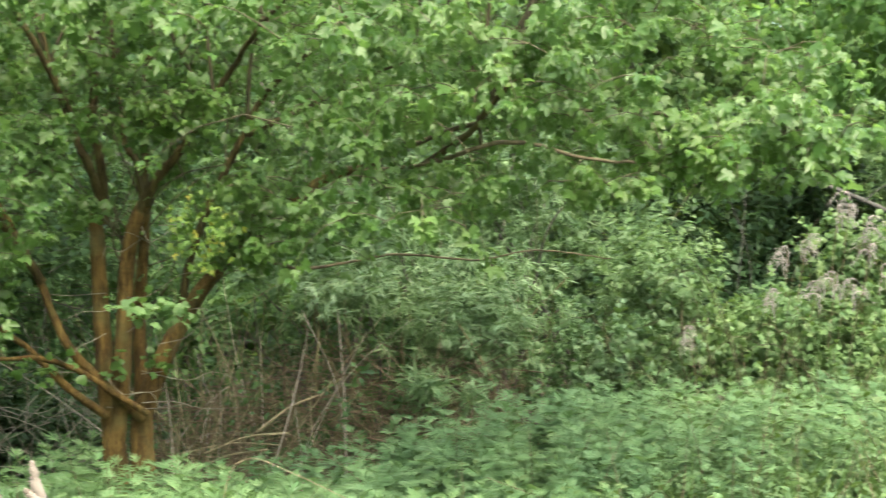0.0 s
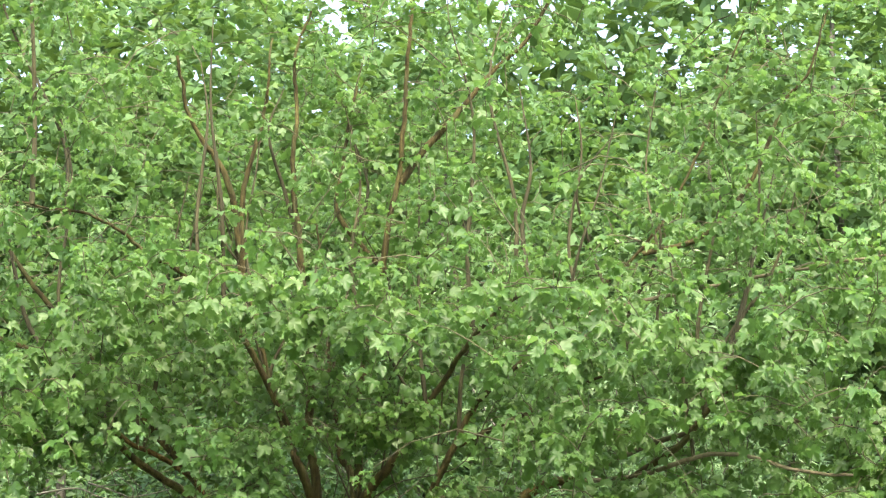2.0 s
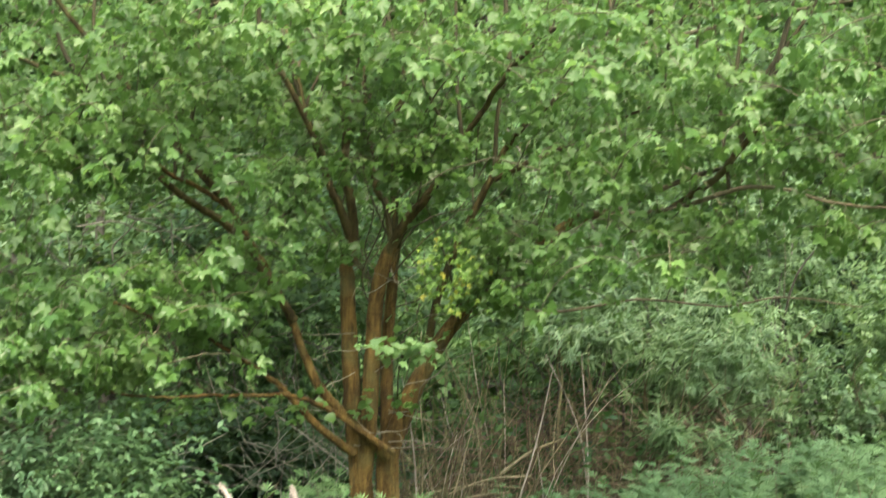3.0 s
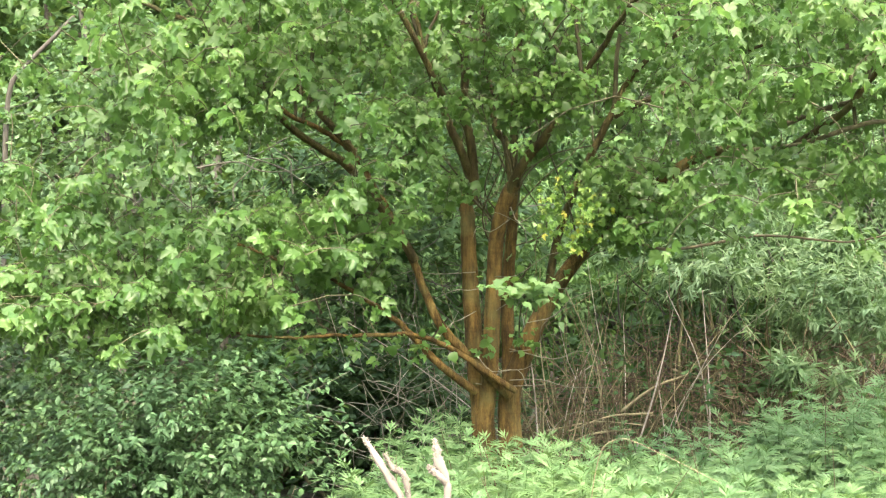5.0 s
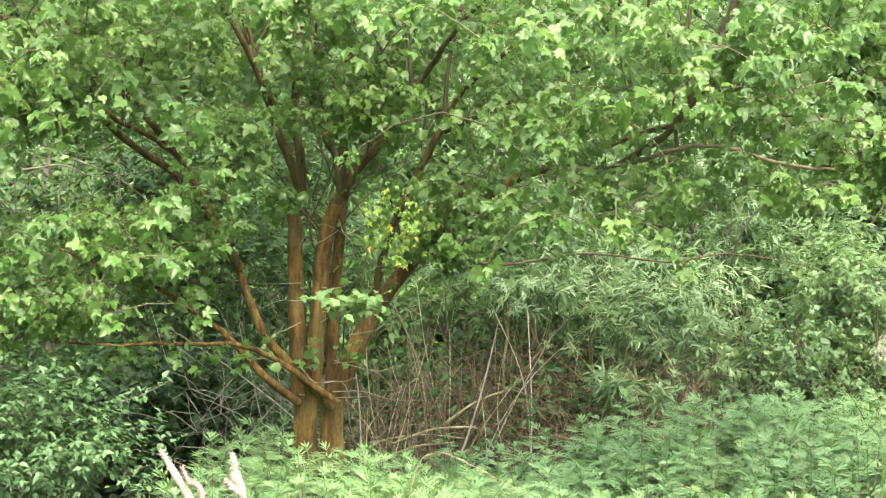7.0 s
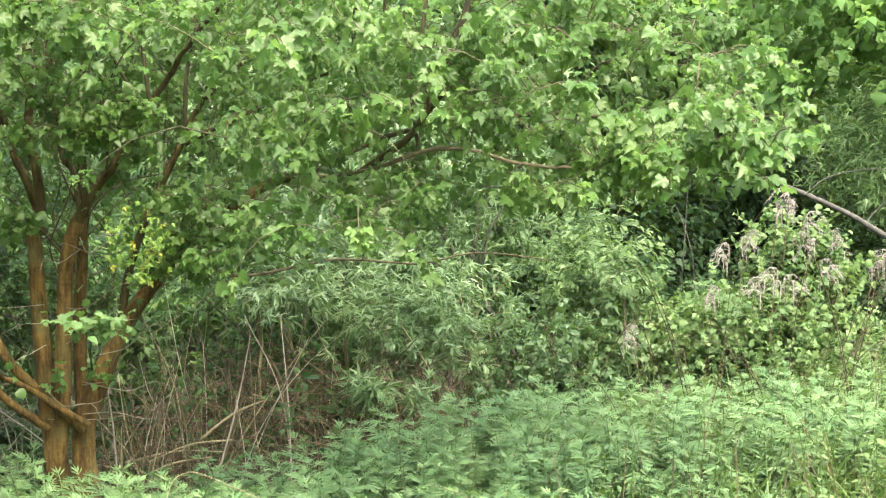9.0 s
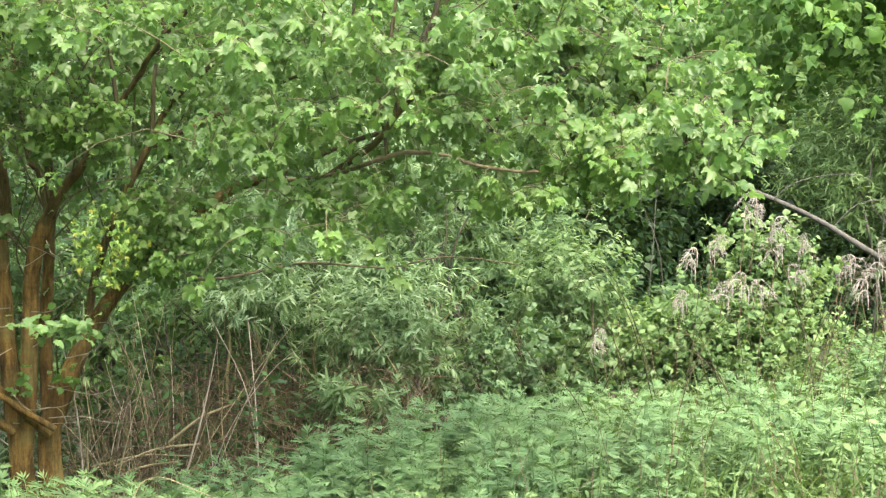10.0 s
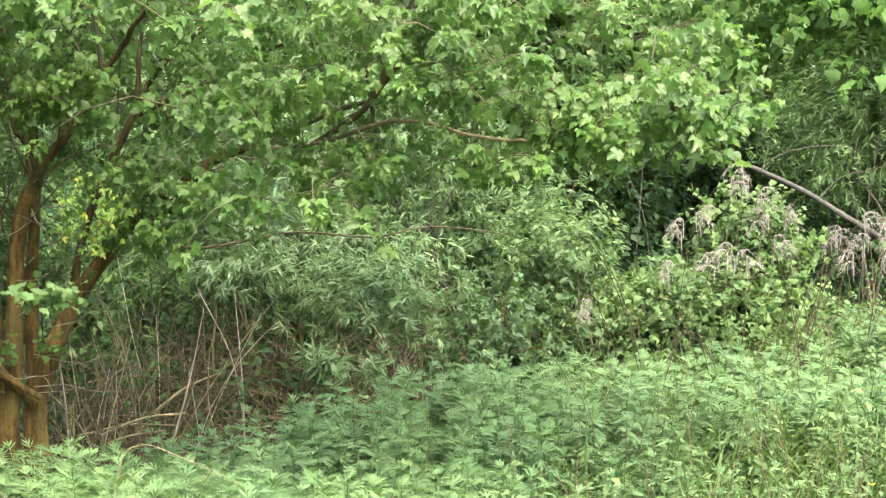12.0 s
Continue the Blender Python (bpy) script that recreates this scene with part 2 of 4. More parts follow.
def tube(heap, line, radii, sides=6, rough=0.0, lobes=0.0, phase=0.0):
    """A tapered stem along a line; rough: uneven girth, lobes: fluting."""
    line = np.asarray(line, dtype=float)
    n = len(line)
    r = np.interp(np.linspace(0, 1, n), np.linspace(0, 1, len(radii)), radii)
    tan = unit(np.gradient(line, axis=0))
    ref = np.array([1.0, 0, 0]) if abs(tan[0][0]) < 0.8 else np.array([0, 1.0, 0])
    a = np.linspace(0, 2 * np.pi, sides, endpoint=False)
    rings = []
    for k in range(n):
        u = ref - tan[k] * np.dot(ref, tan[k])
        u /= np.linalg.norm(u)
        ref = u
        w = np.cross(tan[k], u)
        rad = r[k] * (1 + lobes * np.sin(3 * a + phase + k * 0.12) + rough * rng.uniform(-1, 1, sides))
        rings.append(line[k] + rad[:, None] * (np.cos(a)[:, None] * u + np.sin(a)[:, None] * w))
    v = np.concatenate(rings)
    i = np.arange(n - 1)[:, None] * sides
    j = np.arange(sides)[None, :]
    j2 = (j + 1) % sides
    quads = np.stack([i + j, i + j2, i + sides + j2, i + sides + j], -1).reshape(-1, 4)
    heap.add(v, quads)


def blade(rows, fold=0.25, droop=0.2, wave=0.0):
    """A leaf of length 1 along y: rows of (y, half width); folded along its midrib, drooping at its tip."""
    v = []
    for k, (y, w) in enumerate(rows):
        z = -droop * y * y
        s = wave * (1 if k % 2 else -1)
        v += [(-w, y - 0.10 * w, z + fold * w + s * w), (0, y, z), (w, y - 0.10 * w, z + fold * w - s * w)]
    q = []
    for k in range(len(rows) - 1):
        b = 3 * k
        q += [(b, b + 1, b + 4, b + 3), (b + 1, b + 2, b + 5, b + 4)]
    return np.array(v), np.array(q)


def cut_leaf(spread=0.36, width=0.062, droop=0.25):
    """A deeply cut leaf of length 1 along y: a short stalk that opens into five forward-pointing lance lobes."""
    v, q = [], []
    for x, y0, y1, w in ((-spread, .16, .58, .85), (spread, .16, .62, .85), (-spread * .62, .28, .86, 1), (spread * .58, .30, .84, 1), (0, 0, 1.0, 1.2)):
        b, p = np.array([0, y0, 0]), np.array([x, y1, -droop * y1 * y1 + .1 * abs(x)])
        side = unit(np.cross(p - b, (0, 0, 1.0))) * width * w
        mid = b + (p - b) * .55 + np.array([0, 0, .03])
        k = len(v)
        v.extend([b, mid + side, p, mid - side])
        q.append((k, k + 1, k + 2, k + 3))
    return np.array(v), np.array(q)


def lobed(lobes, sinus, droop, cup, skew=0.0, round_tips=False):
    """A palmately lobed leaf of length 1 along y: (angle, reach) of each lobe from one side to the other."""
    def rim(angle, r, z):
        a = radians(angle) + skew * r
        return (math.sin(a) * r, 0.28 + math.cos(a) * r, z)

    v = [(0, 0.28, 0), (0, 0, -.03)]
    q = []
    last = 1
    for k, (angle, r) in enumerate(lobes):
        tip = rim(angle, r, -droop * r * r + 0.06 * (k % 2))
        nxt = (angle + lobes[k + 1][0]) / 2 if k + 1 < len(lobes) else None
        if round_tips:
            v += [rim(angle - 20, r * .86, cup), tip, rim(angle + 20, r * .88, cup * .6)]
            q_tip = len(v) - 2
        else:
            v.append(tip)
            q_tip = len(v) - 1
        if nxt is None:
            end = 1
        else:
            v.append(rim(nxt, sinus * (1 + .2 * (k % 2)), cup))
            end = len(v) - 1
        if round_tips:
            q += [(0, last, q_tip - 1, q_tip), (0, q_tip, q_tip + 1, end)]
        else:
            q.append((0, last, q_tip, end))
        last = end
    return np.array(v), np.array(q)


def scatter(heap, shape, pos, along, up, size):
    """Sets one leaf shape at many places: along is the way of the midrib, up the way the blade faces."""
    v, q = shape
    pos, along = np.asarray(pos), unit(np.asarray(along))
    up = np.asarray(up)
    side = unit(np.cross(along, up))
    nrm = np.cross(side, along)
    size = np.asarray(size)[:, None, None]
    out = pos[:, None, :] + size * (v[None, :, 0:1] * side[:, None, :] + v[None, :, 1:2] * along[:, None, :] + v[None, :, 2:3] * nrm[:, None, :])
    n = len(v)
    heap.add(out.reshape(-1, 3), (q[None] + (np.arange(len(pos)) * n)[:, None, None]).reshape(-1, 4))


MULBERRY = [
    lobed([(-128, .40), (-62, .52), (0, .74), (60, .54), (130, .38)], .42, .5, .06, .1, True),
    lobed([(-135, .38), (-70, .50), (-4, .72), (58, .52), (128, .40)], .38, .8, .09, -.15, True),
    lobed([(-120, .44), (-48, .52), (3, .72), (55, .50), (122, .45)], .47, .45, .05, .2, True),
    lobed([(-130, .38), (-64, .55), (6, .70), (66, .48), (132, .38)], .28, 1.0, .10, -.1, True),
]
PLAIN = [lobed([(-118, .42), (-58, .52), (0, .72), (60, .52), (120, .41)], .47, .6, .06, .12), lobed([(-112, .44), (-44, .54), (8, .72), (66, .50), (118, .40)], .48, .9, .08, -.1)]
NARROW = [(np.array([(0, 0, 0), (-.085, .42, .03), (0, 1, -.15), (.085, .42, .03)]), np.array([(0, 1, 2, 3)])), (np.array([(0, 0, 0), (-.07, .4, .05), (.03, 1, -.28), (.08, .5, .0)]), np.array([(0, 1, 2, 3)]))]
DOGWOOD = [blade([(0, .02), (.34, .25), (.68, .18), (1, 0)], 0.25, 0.3), blade([(0, .02), (.40, .23), (1, 0)], 0.15, 0.45)]
OVAL = [blade([(0, .02), (.28, .25), (.62, .24), (1, 0)], 0.3, 0.25), blade([(0, .02), (.30, .22), (.65, .20), (1, 0)], 0.15, 0.4)]
LANCE = [blade([(0, .015), (.42, .085), (1, 0)], 0.3, 0.15), blade([(0, .015), (.38, .09), (1, 0)], 0.15, 0.4)]
ROUND = [blade([(0, .06), (.08, .32), (.40, .42), (.72, .24), (1, 0)], 0.2, 0.2, 0.05), blade([(0, .05), (.1, .34), (.46, .40), (.78, .2), (1, 0)], 0.3, 0.35, 0.05)]
SIMPLE = [blade([(0, .02), (.42, .28), (1, 0)], 0.25, 0.25), blade([(0, .02), (.46, .23), (1, 0)], 0.1, 0.4)]
KITE = [(np.array([(0, 0, 0), (-.3, .45, .08), (0, 1, -.2), (.3, .45, .08)]), np.array([(0, 1, 2, 3)])), (np.array([(0, 0, 0), (-.24, .4, .12), (.03, 1, -.3), (.26, .5, .05)]), np.array([(0, 1, 2, 3)]))]
MUGWORT = [cut_leaf(), cut_leaf(.30, .07, .4), cut_leaf(.42, .055, .1)]


def rand_dirs(n):
    return unit(rng.normal(size=(n, 3)))


# ---- ground ----
def ground_z(x, y):
    x, y = np.asarray(x, dtype=float), np.asarray(y, dtype=float)
    bank = 0.12 * np.clip(x, 0, 4.5) * np.clip((y - 5) / 4, 0, 1.2)
    far = 0.06 * np.clip(y - 12, 0, 30)
    return bank + far + 0.03 * np.sin(x * 1.7 + 0.4) * np.cos(y * 1.3)


def build_ground():
    xs = np.concatenate([[-600, -200, -60, -25], np.arange(-12, 14.1, 0.5), [25, 60, 200, 600]])
    ys = np.concatenate([[-600, -200, -60, -20], np.arange(-6, 26.1, 0.5), [34, 45, 80, 200, 600]])
    gx, gy = np.meshgrid(xs, ys)
    v = np.stack([gx, gy, ground_z(gx, gy)], -1).reshape(-1, 3)
    nx = len(xs)
    i, j = np.meshgrid(np.arange(nx - 1), np.arange(len(ys) - 1))
    a = (j * nx + i).ravel()
    h = Heap()
    h.add(v, np.stack([a, a + 1, a + nx + 1, a + nx], -1))
    tagged(part("ground", h, SOIL), label="dark soil and leaf litter under the plants", category="ground", kind="structure")


build_ground()


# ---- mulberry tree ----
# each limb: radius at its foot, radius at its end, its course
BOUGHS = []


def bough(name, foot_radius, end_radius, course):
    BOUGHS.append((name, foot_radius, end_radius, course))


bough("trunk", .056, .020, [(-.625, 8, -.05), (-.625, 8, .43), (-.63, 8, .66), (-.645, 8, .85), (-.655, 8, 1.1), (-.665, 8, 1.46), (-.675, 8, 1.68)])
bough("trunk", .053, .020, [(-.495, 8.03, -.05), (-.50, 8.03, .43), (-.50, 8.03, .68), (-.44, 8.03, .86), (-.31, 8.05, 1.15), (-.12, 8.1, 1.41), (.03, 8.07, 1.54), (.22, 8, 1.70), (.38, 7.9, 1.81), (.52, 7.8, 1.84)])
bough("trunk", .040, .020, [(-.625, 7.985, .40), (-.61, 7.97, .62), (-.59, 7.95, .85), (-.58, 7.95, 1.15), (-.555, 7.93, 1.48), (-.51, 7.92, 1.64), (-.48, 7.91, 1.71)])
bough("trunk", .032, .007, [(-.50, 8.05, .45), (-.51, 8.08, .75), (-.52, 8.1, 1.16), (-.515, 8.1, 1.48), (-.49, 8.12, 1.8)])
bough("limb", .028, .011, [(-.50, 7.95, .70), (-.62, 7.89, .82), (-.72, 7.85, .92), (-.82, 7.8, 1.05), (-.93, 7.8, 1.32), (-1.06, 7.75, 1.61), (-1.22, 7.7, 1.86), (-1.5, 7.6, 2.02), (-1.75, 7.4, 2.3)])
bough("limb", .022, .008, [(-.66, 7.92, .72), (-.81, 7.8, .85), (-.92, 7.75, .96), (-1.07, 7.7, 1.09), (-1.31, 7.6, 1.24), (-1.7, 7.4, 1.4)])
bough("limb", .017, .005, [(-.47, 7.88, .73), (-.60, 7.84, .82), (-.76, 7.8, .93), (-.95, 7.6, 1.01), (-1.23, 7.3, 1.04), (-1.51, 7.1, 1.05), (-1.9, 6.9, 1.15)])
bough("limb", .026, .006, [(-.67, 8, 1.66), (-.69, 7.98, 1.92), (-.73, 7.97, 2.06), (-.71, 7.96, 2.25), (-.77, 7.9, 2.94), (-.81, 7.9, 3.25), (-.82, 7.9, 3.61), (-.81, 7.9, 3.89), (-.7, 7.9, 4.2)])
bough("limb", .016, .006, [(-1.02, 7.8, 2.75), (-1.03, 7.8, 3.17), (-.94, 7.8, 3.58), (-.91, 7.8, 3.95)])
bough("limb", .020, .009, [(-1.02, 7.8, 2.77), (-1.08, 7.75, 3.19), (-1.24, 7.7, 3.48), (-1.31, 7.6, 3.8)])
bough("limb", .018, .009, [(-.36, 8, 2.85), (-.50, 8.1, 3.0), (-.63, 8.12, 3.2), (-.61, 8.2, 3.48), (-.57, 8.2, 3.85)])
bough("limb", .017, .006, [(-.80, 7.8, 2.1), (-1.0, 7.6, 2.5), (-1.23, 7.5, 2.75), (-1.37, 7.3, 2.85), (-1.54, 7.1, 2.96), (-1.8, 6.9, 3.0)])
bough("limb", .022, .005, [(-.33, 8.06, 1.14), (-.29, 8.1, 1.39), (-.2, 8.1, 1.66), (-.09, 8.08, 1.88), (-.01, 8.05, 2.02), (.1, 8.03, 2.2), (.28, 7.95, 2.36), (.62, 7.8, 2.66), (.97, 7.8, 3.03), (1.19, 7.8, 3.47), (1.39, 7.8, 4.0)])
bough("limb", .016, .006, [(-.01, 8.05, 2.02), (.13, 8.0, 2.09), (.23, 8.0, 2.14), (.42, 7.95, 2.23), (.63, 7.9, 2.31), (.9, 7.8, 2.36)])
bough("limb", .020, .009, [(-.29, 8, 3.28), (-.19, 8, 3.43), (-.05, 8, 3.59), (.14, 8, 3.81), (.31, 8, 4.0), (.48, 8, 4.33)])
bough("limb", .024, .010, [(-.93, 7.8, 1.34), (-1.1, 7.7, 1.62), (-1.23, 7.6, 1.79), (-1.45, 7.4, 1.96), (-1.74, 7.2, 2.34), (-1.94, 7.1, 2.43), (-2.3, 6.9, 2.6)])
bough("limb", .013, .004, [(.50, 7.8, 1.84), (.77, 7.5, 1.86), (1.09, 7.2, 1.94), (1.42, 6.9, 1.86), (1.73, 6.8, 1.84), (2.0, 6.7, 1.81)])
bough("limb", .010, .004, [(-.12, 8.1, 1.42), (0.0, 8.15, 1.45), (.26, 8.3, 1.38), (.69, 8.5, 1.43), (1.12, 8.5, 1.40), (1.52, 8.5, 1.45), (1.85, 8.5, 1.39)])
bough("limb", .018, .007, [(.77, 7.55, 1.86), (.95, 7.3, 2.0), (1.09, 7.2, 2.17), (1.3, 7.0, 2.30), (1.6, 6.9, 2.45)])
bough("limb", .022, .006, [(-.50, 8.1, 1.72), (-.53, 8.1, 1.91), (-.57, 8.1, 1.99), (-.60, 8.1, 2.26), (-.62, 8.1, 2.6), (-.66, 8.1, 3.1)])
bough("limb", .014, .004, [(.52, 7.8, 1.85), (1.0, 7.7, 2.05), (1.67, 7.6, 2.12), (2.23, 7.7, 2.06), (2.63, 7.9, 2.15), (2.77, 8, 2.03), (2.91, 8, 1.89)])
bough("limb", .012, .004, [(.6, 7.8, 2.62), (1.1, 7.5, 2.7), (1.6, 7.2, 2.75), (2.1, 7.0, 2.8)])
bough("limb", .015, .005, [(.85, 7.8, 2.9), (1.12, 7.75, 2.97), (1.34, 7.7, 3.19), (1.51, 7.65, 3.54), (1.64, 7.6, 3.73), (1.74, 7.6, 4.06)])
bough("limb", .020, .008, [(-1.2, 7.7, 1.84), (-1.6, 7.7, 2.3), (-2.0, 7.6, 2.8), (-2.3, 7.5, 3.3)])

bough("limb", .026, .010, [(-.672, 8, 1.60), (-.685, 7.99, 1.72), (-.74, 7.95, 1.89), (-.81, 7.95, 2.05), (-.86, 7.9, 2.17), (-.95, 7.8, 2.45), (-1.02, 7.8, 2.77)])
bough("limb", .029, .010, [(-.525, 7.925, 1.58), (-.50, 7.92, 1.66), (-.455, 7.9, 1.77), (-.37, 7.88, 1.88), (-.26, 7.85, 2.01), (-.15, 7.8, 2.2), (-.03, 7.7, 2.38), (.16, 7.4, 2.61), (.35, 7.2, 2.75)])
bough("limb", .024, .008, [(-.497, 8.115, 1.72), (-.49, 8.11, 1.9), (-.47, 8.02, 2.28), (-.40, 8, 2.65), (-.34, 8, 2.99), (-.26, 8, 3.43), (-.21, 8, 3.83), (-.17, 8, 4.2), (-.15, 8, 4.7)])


def crown_floor(x):
    return np.interp(x, [-3.4, -2.6, -1.6, -1.1, -.75, -.2, .15, .5, .9, 1.2, 1.4, 2.0, 2.6], [1.2, 1.17, 1.2, 1.36, 1.85, 1.95, 1.5, 1.47, 1.66, 1.84, 1.90, 1.88, 1.92])


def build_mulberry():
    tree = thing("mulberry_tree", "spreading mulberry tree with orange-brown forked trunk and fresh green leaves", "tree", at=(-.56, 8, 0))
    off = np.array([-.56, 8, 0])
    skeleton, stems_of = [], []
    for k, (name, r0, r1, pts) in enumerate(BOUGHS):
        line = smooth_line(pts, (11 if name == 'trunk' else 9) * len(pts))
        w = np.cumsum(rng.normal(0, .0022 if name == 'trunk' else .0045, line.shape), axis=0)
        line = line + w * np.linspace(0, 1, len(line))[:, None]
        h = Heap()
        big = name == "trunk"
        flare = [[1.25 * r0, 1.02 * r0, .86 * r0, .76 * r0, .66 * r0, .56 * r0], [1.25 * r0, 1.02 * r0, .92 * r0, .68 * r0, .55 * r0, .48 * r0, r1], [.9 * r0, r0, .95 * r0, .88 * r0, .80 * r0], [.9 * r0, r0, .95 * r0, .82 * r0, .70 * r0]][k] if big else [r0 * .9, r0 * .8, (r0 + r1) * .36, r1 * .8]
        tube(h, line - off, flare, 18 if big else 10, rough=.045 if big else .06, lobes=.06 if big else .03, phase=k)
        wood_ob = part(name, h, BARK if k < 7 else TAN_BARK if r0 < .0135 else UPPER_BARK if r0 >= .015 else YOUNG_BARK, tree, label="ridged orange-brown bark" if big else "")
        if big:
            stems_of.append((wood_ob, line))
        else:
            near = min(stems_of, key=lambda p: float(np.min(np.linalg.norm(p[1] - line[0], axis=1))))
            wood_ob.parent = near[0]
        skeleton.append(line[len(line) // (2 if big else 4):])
    skel = np.concatenate(skeleton)
    # upright stems in the upper crown
    fork = skel[(skel[:, 2] > 1.9) & (skel[:, 2] < 3.1) & (np.abs(skel[:, 0] + .4) < 1.5)]
    crotch = skel[(skel[:, 2] > 1.35) & (skel[:, 2] < 1.95) & (np.abs(skel[:, 0] + .45) < .35)]
    for k in range(54):
        a = (fork if k < 36 else crotch)[rng.integers(len(fork if k < 36 else crotch))]
        b = a + np.array([rng.normal(.12 * (a[0] + .4), .18 if k < 36 else .34), rng.normal(0, .12), rng.uniform(.7, 1.5) if k < 36 else rng.uniform(.3, .9)])
        line = smooth_line([a, a * .7 + b * .3 + rng.normal(0, .05, 3), a * .35 + b * .65 + rng.normal(0, .05, 3), b], 18)
        h = Heap()
        r = rng.uniform(.008, .013) if k < 36 else rng.uniform(.0035, .0065)
        tube(h, line - off, [r, r * .7, .0025], 7, rough=.06)
        part("limb", h, YOUNG_BARK, tree)
        skel = np.concatenate([skel, line[5:]])
    # tips of the leafy shoots, thickest near the outside of the crown; each shoot grows from the nearest wood
    n = 40000
    p = rand_dirs(n) * (rng.random(n) ** 0.42)[:, None]
    p = p * np.array([3.0, 1.45, 2.75]) + np.array([-.35, 7.55, 2.55])
    keep = (p[:, 2] > crown_floor(p[:, 0]) + rng.normal(0, .09, n)) & (p[:, 0] + 0.25 * (p[:, 2] - 1.9) < 2.75)
    p = p[keep]
    open_top = (p[:, 2] > 2.7) & (np.abs(p[:, 0] + .5 - .2 * (p[:, 2] - 2.7)) < 1.1) & (p[:, 1] < 7.95)
    high = (p[:, 2] > 3.0) & (rng.random(len(p)) < np.where(np.abs(p[:, 0] + .3) > 1.1, .62, .4))
    wing = (p[:, 2] > 2.4) & (np.abs(p[:, 0] + .35) > .95)
    under = ((p[:, 1] > 7.6) & (p[:, 2] < 2.15)) | ((p[:, 1] > 7.9) & (p[:, 0] > .3) & (rng.random(len(p)) < .7))
    core = (np.abs(p[:, 0] + .3) < .68) & (p[:, 1] < 8.1) & (p[:, 2] < 2.5)
    fork = (np.abs(p[:, 0] + .45) < .62) & (p[:, 1] < 8.1) & (p[:, 2] < 2.28)
    # boughs carry their leaves in tiers, with thin gaps between them
    tier = np.sin(19 * (p[:, 2] + .16 * np.abs(p[:, 0] + .4)) + 1.6 * np.sin(1.9 * p[:, 0] + 1.1 * p[:, 1]) + 1.3 * p[:, 1])
    p = p[~(high | ((tier < -.1) & (rng.random(len(p)) < .68)) | (fork & (rng.random(len(p)) < .9)) | (open_top & (rng.random(len(p)) < .74)) | (core & (rng.random(len(p)) < .72)) | (under & (rng.random(len(p)) < .8)) | (wing & (rng.random(len(p)) < .28)))][:860]
    top = rng.uniform((-2.9, 7.9, 2.7), (2.4, 9.3, 4.9), (110, 3))
    p = np.concatenate([p, top[np.linalg.norm((top - np.array([-.35, 7.9, 2.6])) / np.array([3.0, 1.6, 2.7]), axis=1) < 1]])
    p = np.repeat(p, 5, axis=0) + rng.normal(0, 1, (5 * len(p), 3)) * np.array([.16, .14, .06])
    p = p[~((np.abs(p[:, 0] + .42) < .55) & (p[:, 1] < 8.1) & (p[:, 2] < 2.22) & (p[:, 2] > 1.2) & (rng.random(len(p)) < .58))]
    # the middle of the upper crown stands open in front of its stems
    front = (p[:, 2] > 2.68 + .22 * np.sin(4.1 * p[:, 0] + 1) + .14 * np.sin(9 * p[:, 0]) + rng.normal(0, .1, len(p))) & (p[:, 1] < 7.85) & (np.abs(p[:, 0] + .35 - .25 * (p[:, 2] - 2.6)) < 1.15)
    p = p[~(front & (rng.random(len(p)) < .55))]
    gap = (p[:, 0] > -1.85) & (p[:, 0] < -1.05) & (np.abs(p[:, 2] - 1.80 - .18 * (p[:, 0] + 1.4)) < .16)
    p = p[~(gap & (rng.random(len(p)) < .8))]
    # sprays that hang round the fork
    spray = np.concatenate([rng.uniform(a, b, (n, 3)) for a, b, n in (((-.14, 7.5, 1.45), (.2, 7.85, 1.85), 60), ((-1.4, 7.2, 1.25), (-1.0, 7.6, 1.7), 50), ((-1.0, 7.1, 1.76), (-.78, 7.4, 2.08), 40), ((-.80, 7.6, 1.62), (-.66, 7.8, 1.76), 9), ((-.55, 7.4, 2.04), (-.15, 7.6, 2.2), 34), ((-.45, 8.3, 1.9), (.5, 8.8, 2.6), 90), ((-1.05, 8.4, 1.7), (-.25, 9.0, 2.5), 100), ((-.05, 7.75, 1.5), (.3, 8.15, 1.9), 30), ((-.78, 7.45, 1.96), (-.1, 7.75, 2.4), 46))])
    p = np.concatenate([p, spray])
    # fringes: the low left skirt and the long right bough
    u = rng.random(210)[:, None]
    skirt = np.array([-2.75, 6.5, 1.22]) * (1 - u) + np.array([-1.4, 6.85, 1.2]) * u + rng.normal(0, 1, (210, 3)) * np.array([.1, .22, .09])
    v = rng.random(290)[:, None] ** .45
    long_bough = np.array([.55, 7.6, 1.78]) * (1 - v) + np.array([2.2, 6.3, 1.95]) * v + rng.normal(0, 1, (290, 3)) * np.array([.08, .22, .10])
    p = np.concatenate([p, skirt, long_bough])
    p = p[~((p[:, 0] / p[:, 1] < -.315) & (p[:, 2] > 1.8) & (p[:, 2] < 2.75) & (rng.random(len(p)) < .85))]
    p = p[~((p[:, 0] > .25) & (p[:, 2] < np.interp(p[:, 0], [.25, .6, 1.0, 1.4], [1.5, 1.56, 1.66, 1.74])) & (rng.random(len(p)) < .9))]
    p = p[~((p[:, 0] > -.35) & (p[:, 2] < 1.44))]
    thin_right = (p[:, 0] > .85) & (p[:, 0] < 2.5) & (p[:, 2] < 2.2) & (rng.random(len(p)) < .3)
    long_limb = (p[:, 0] > .72) & (p[:, 0] < 1.6) & (p[:, 1] < 7.35) & (np.abs(p[:, 2] - 1.88) < .1) & (rng.random(len(p)) < .62)
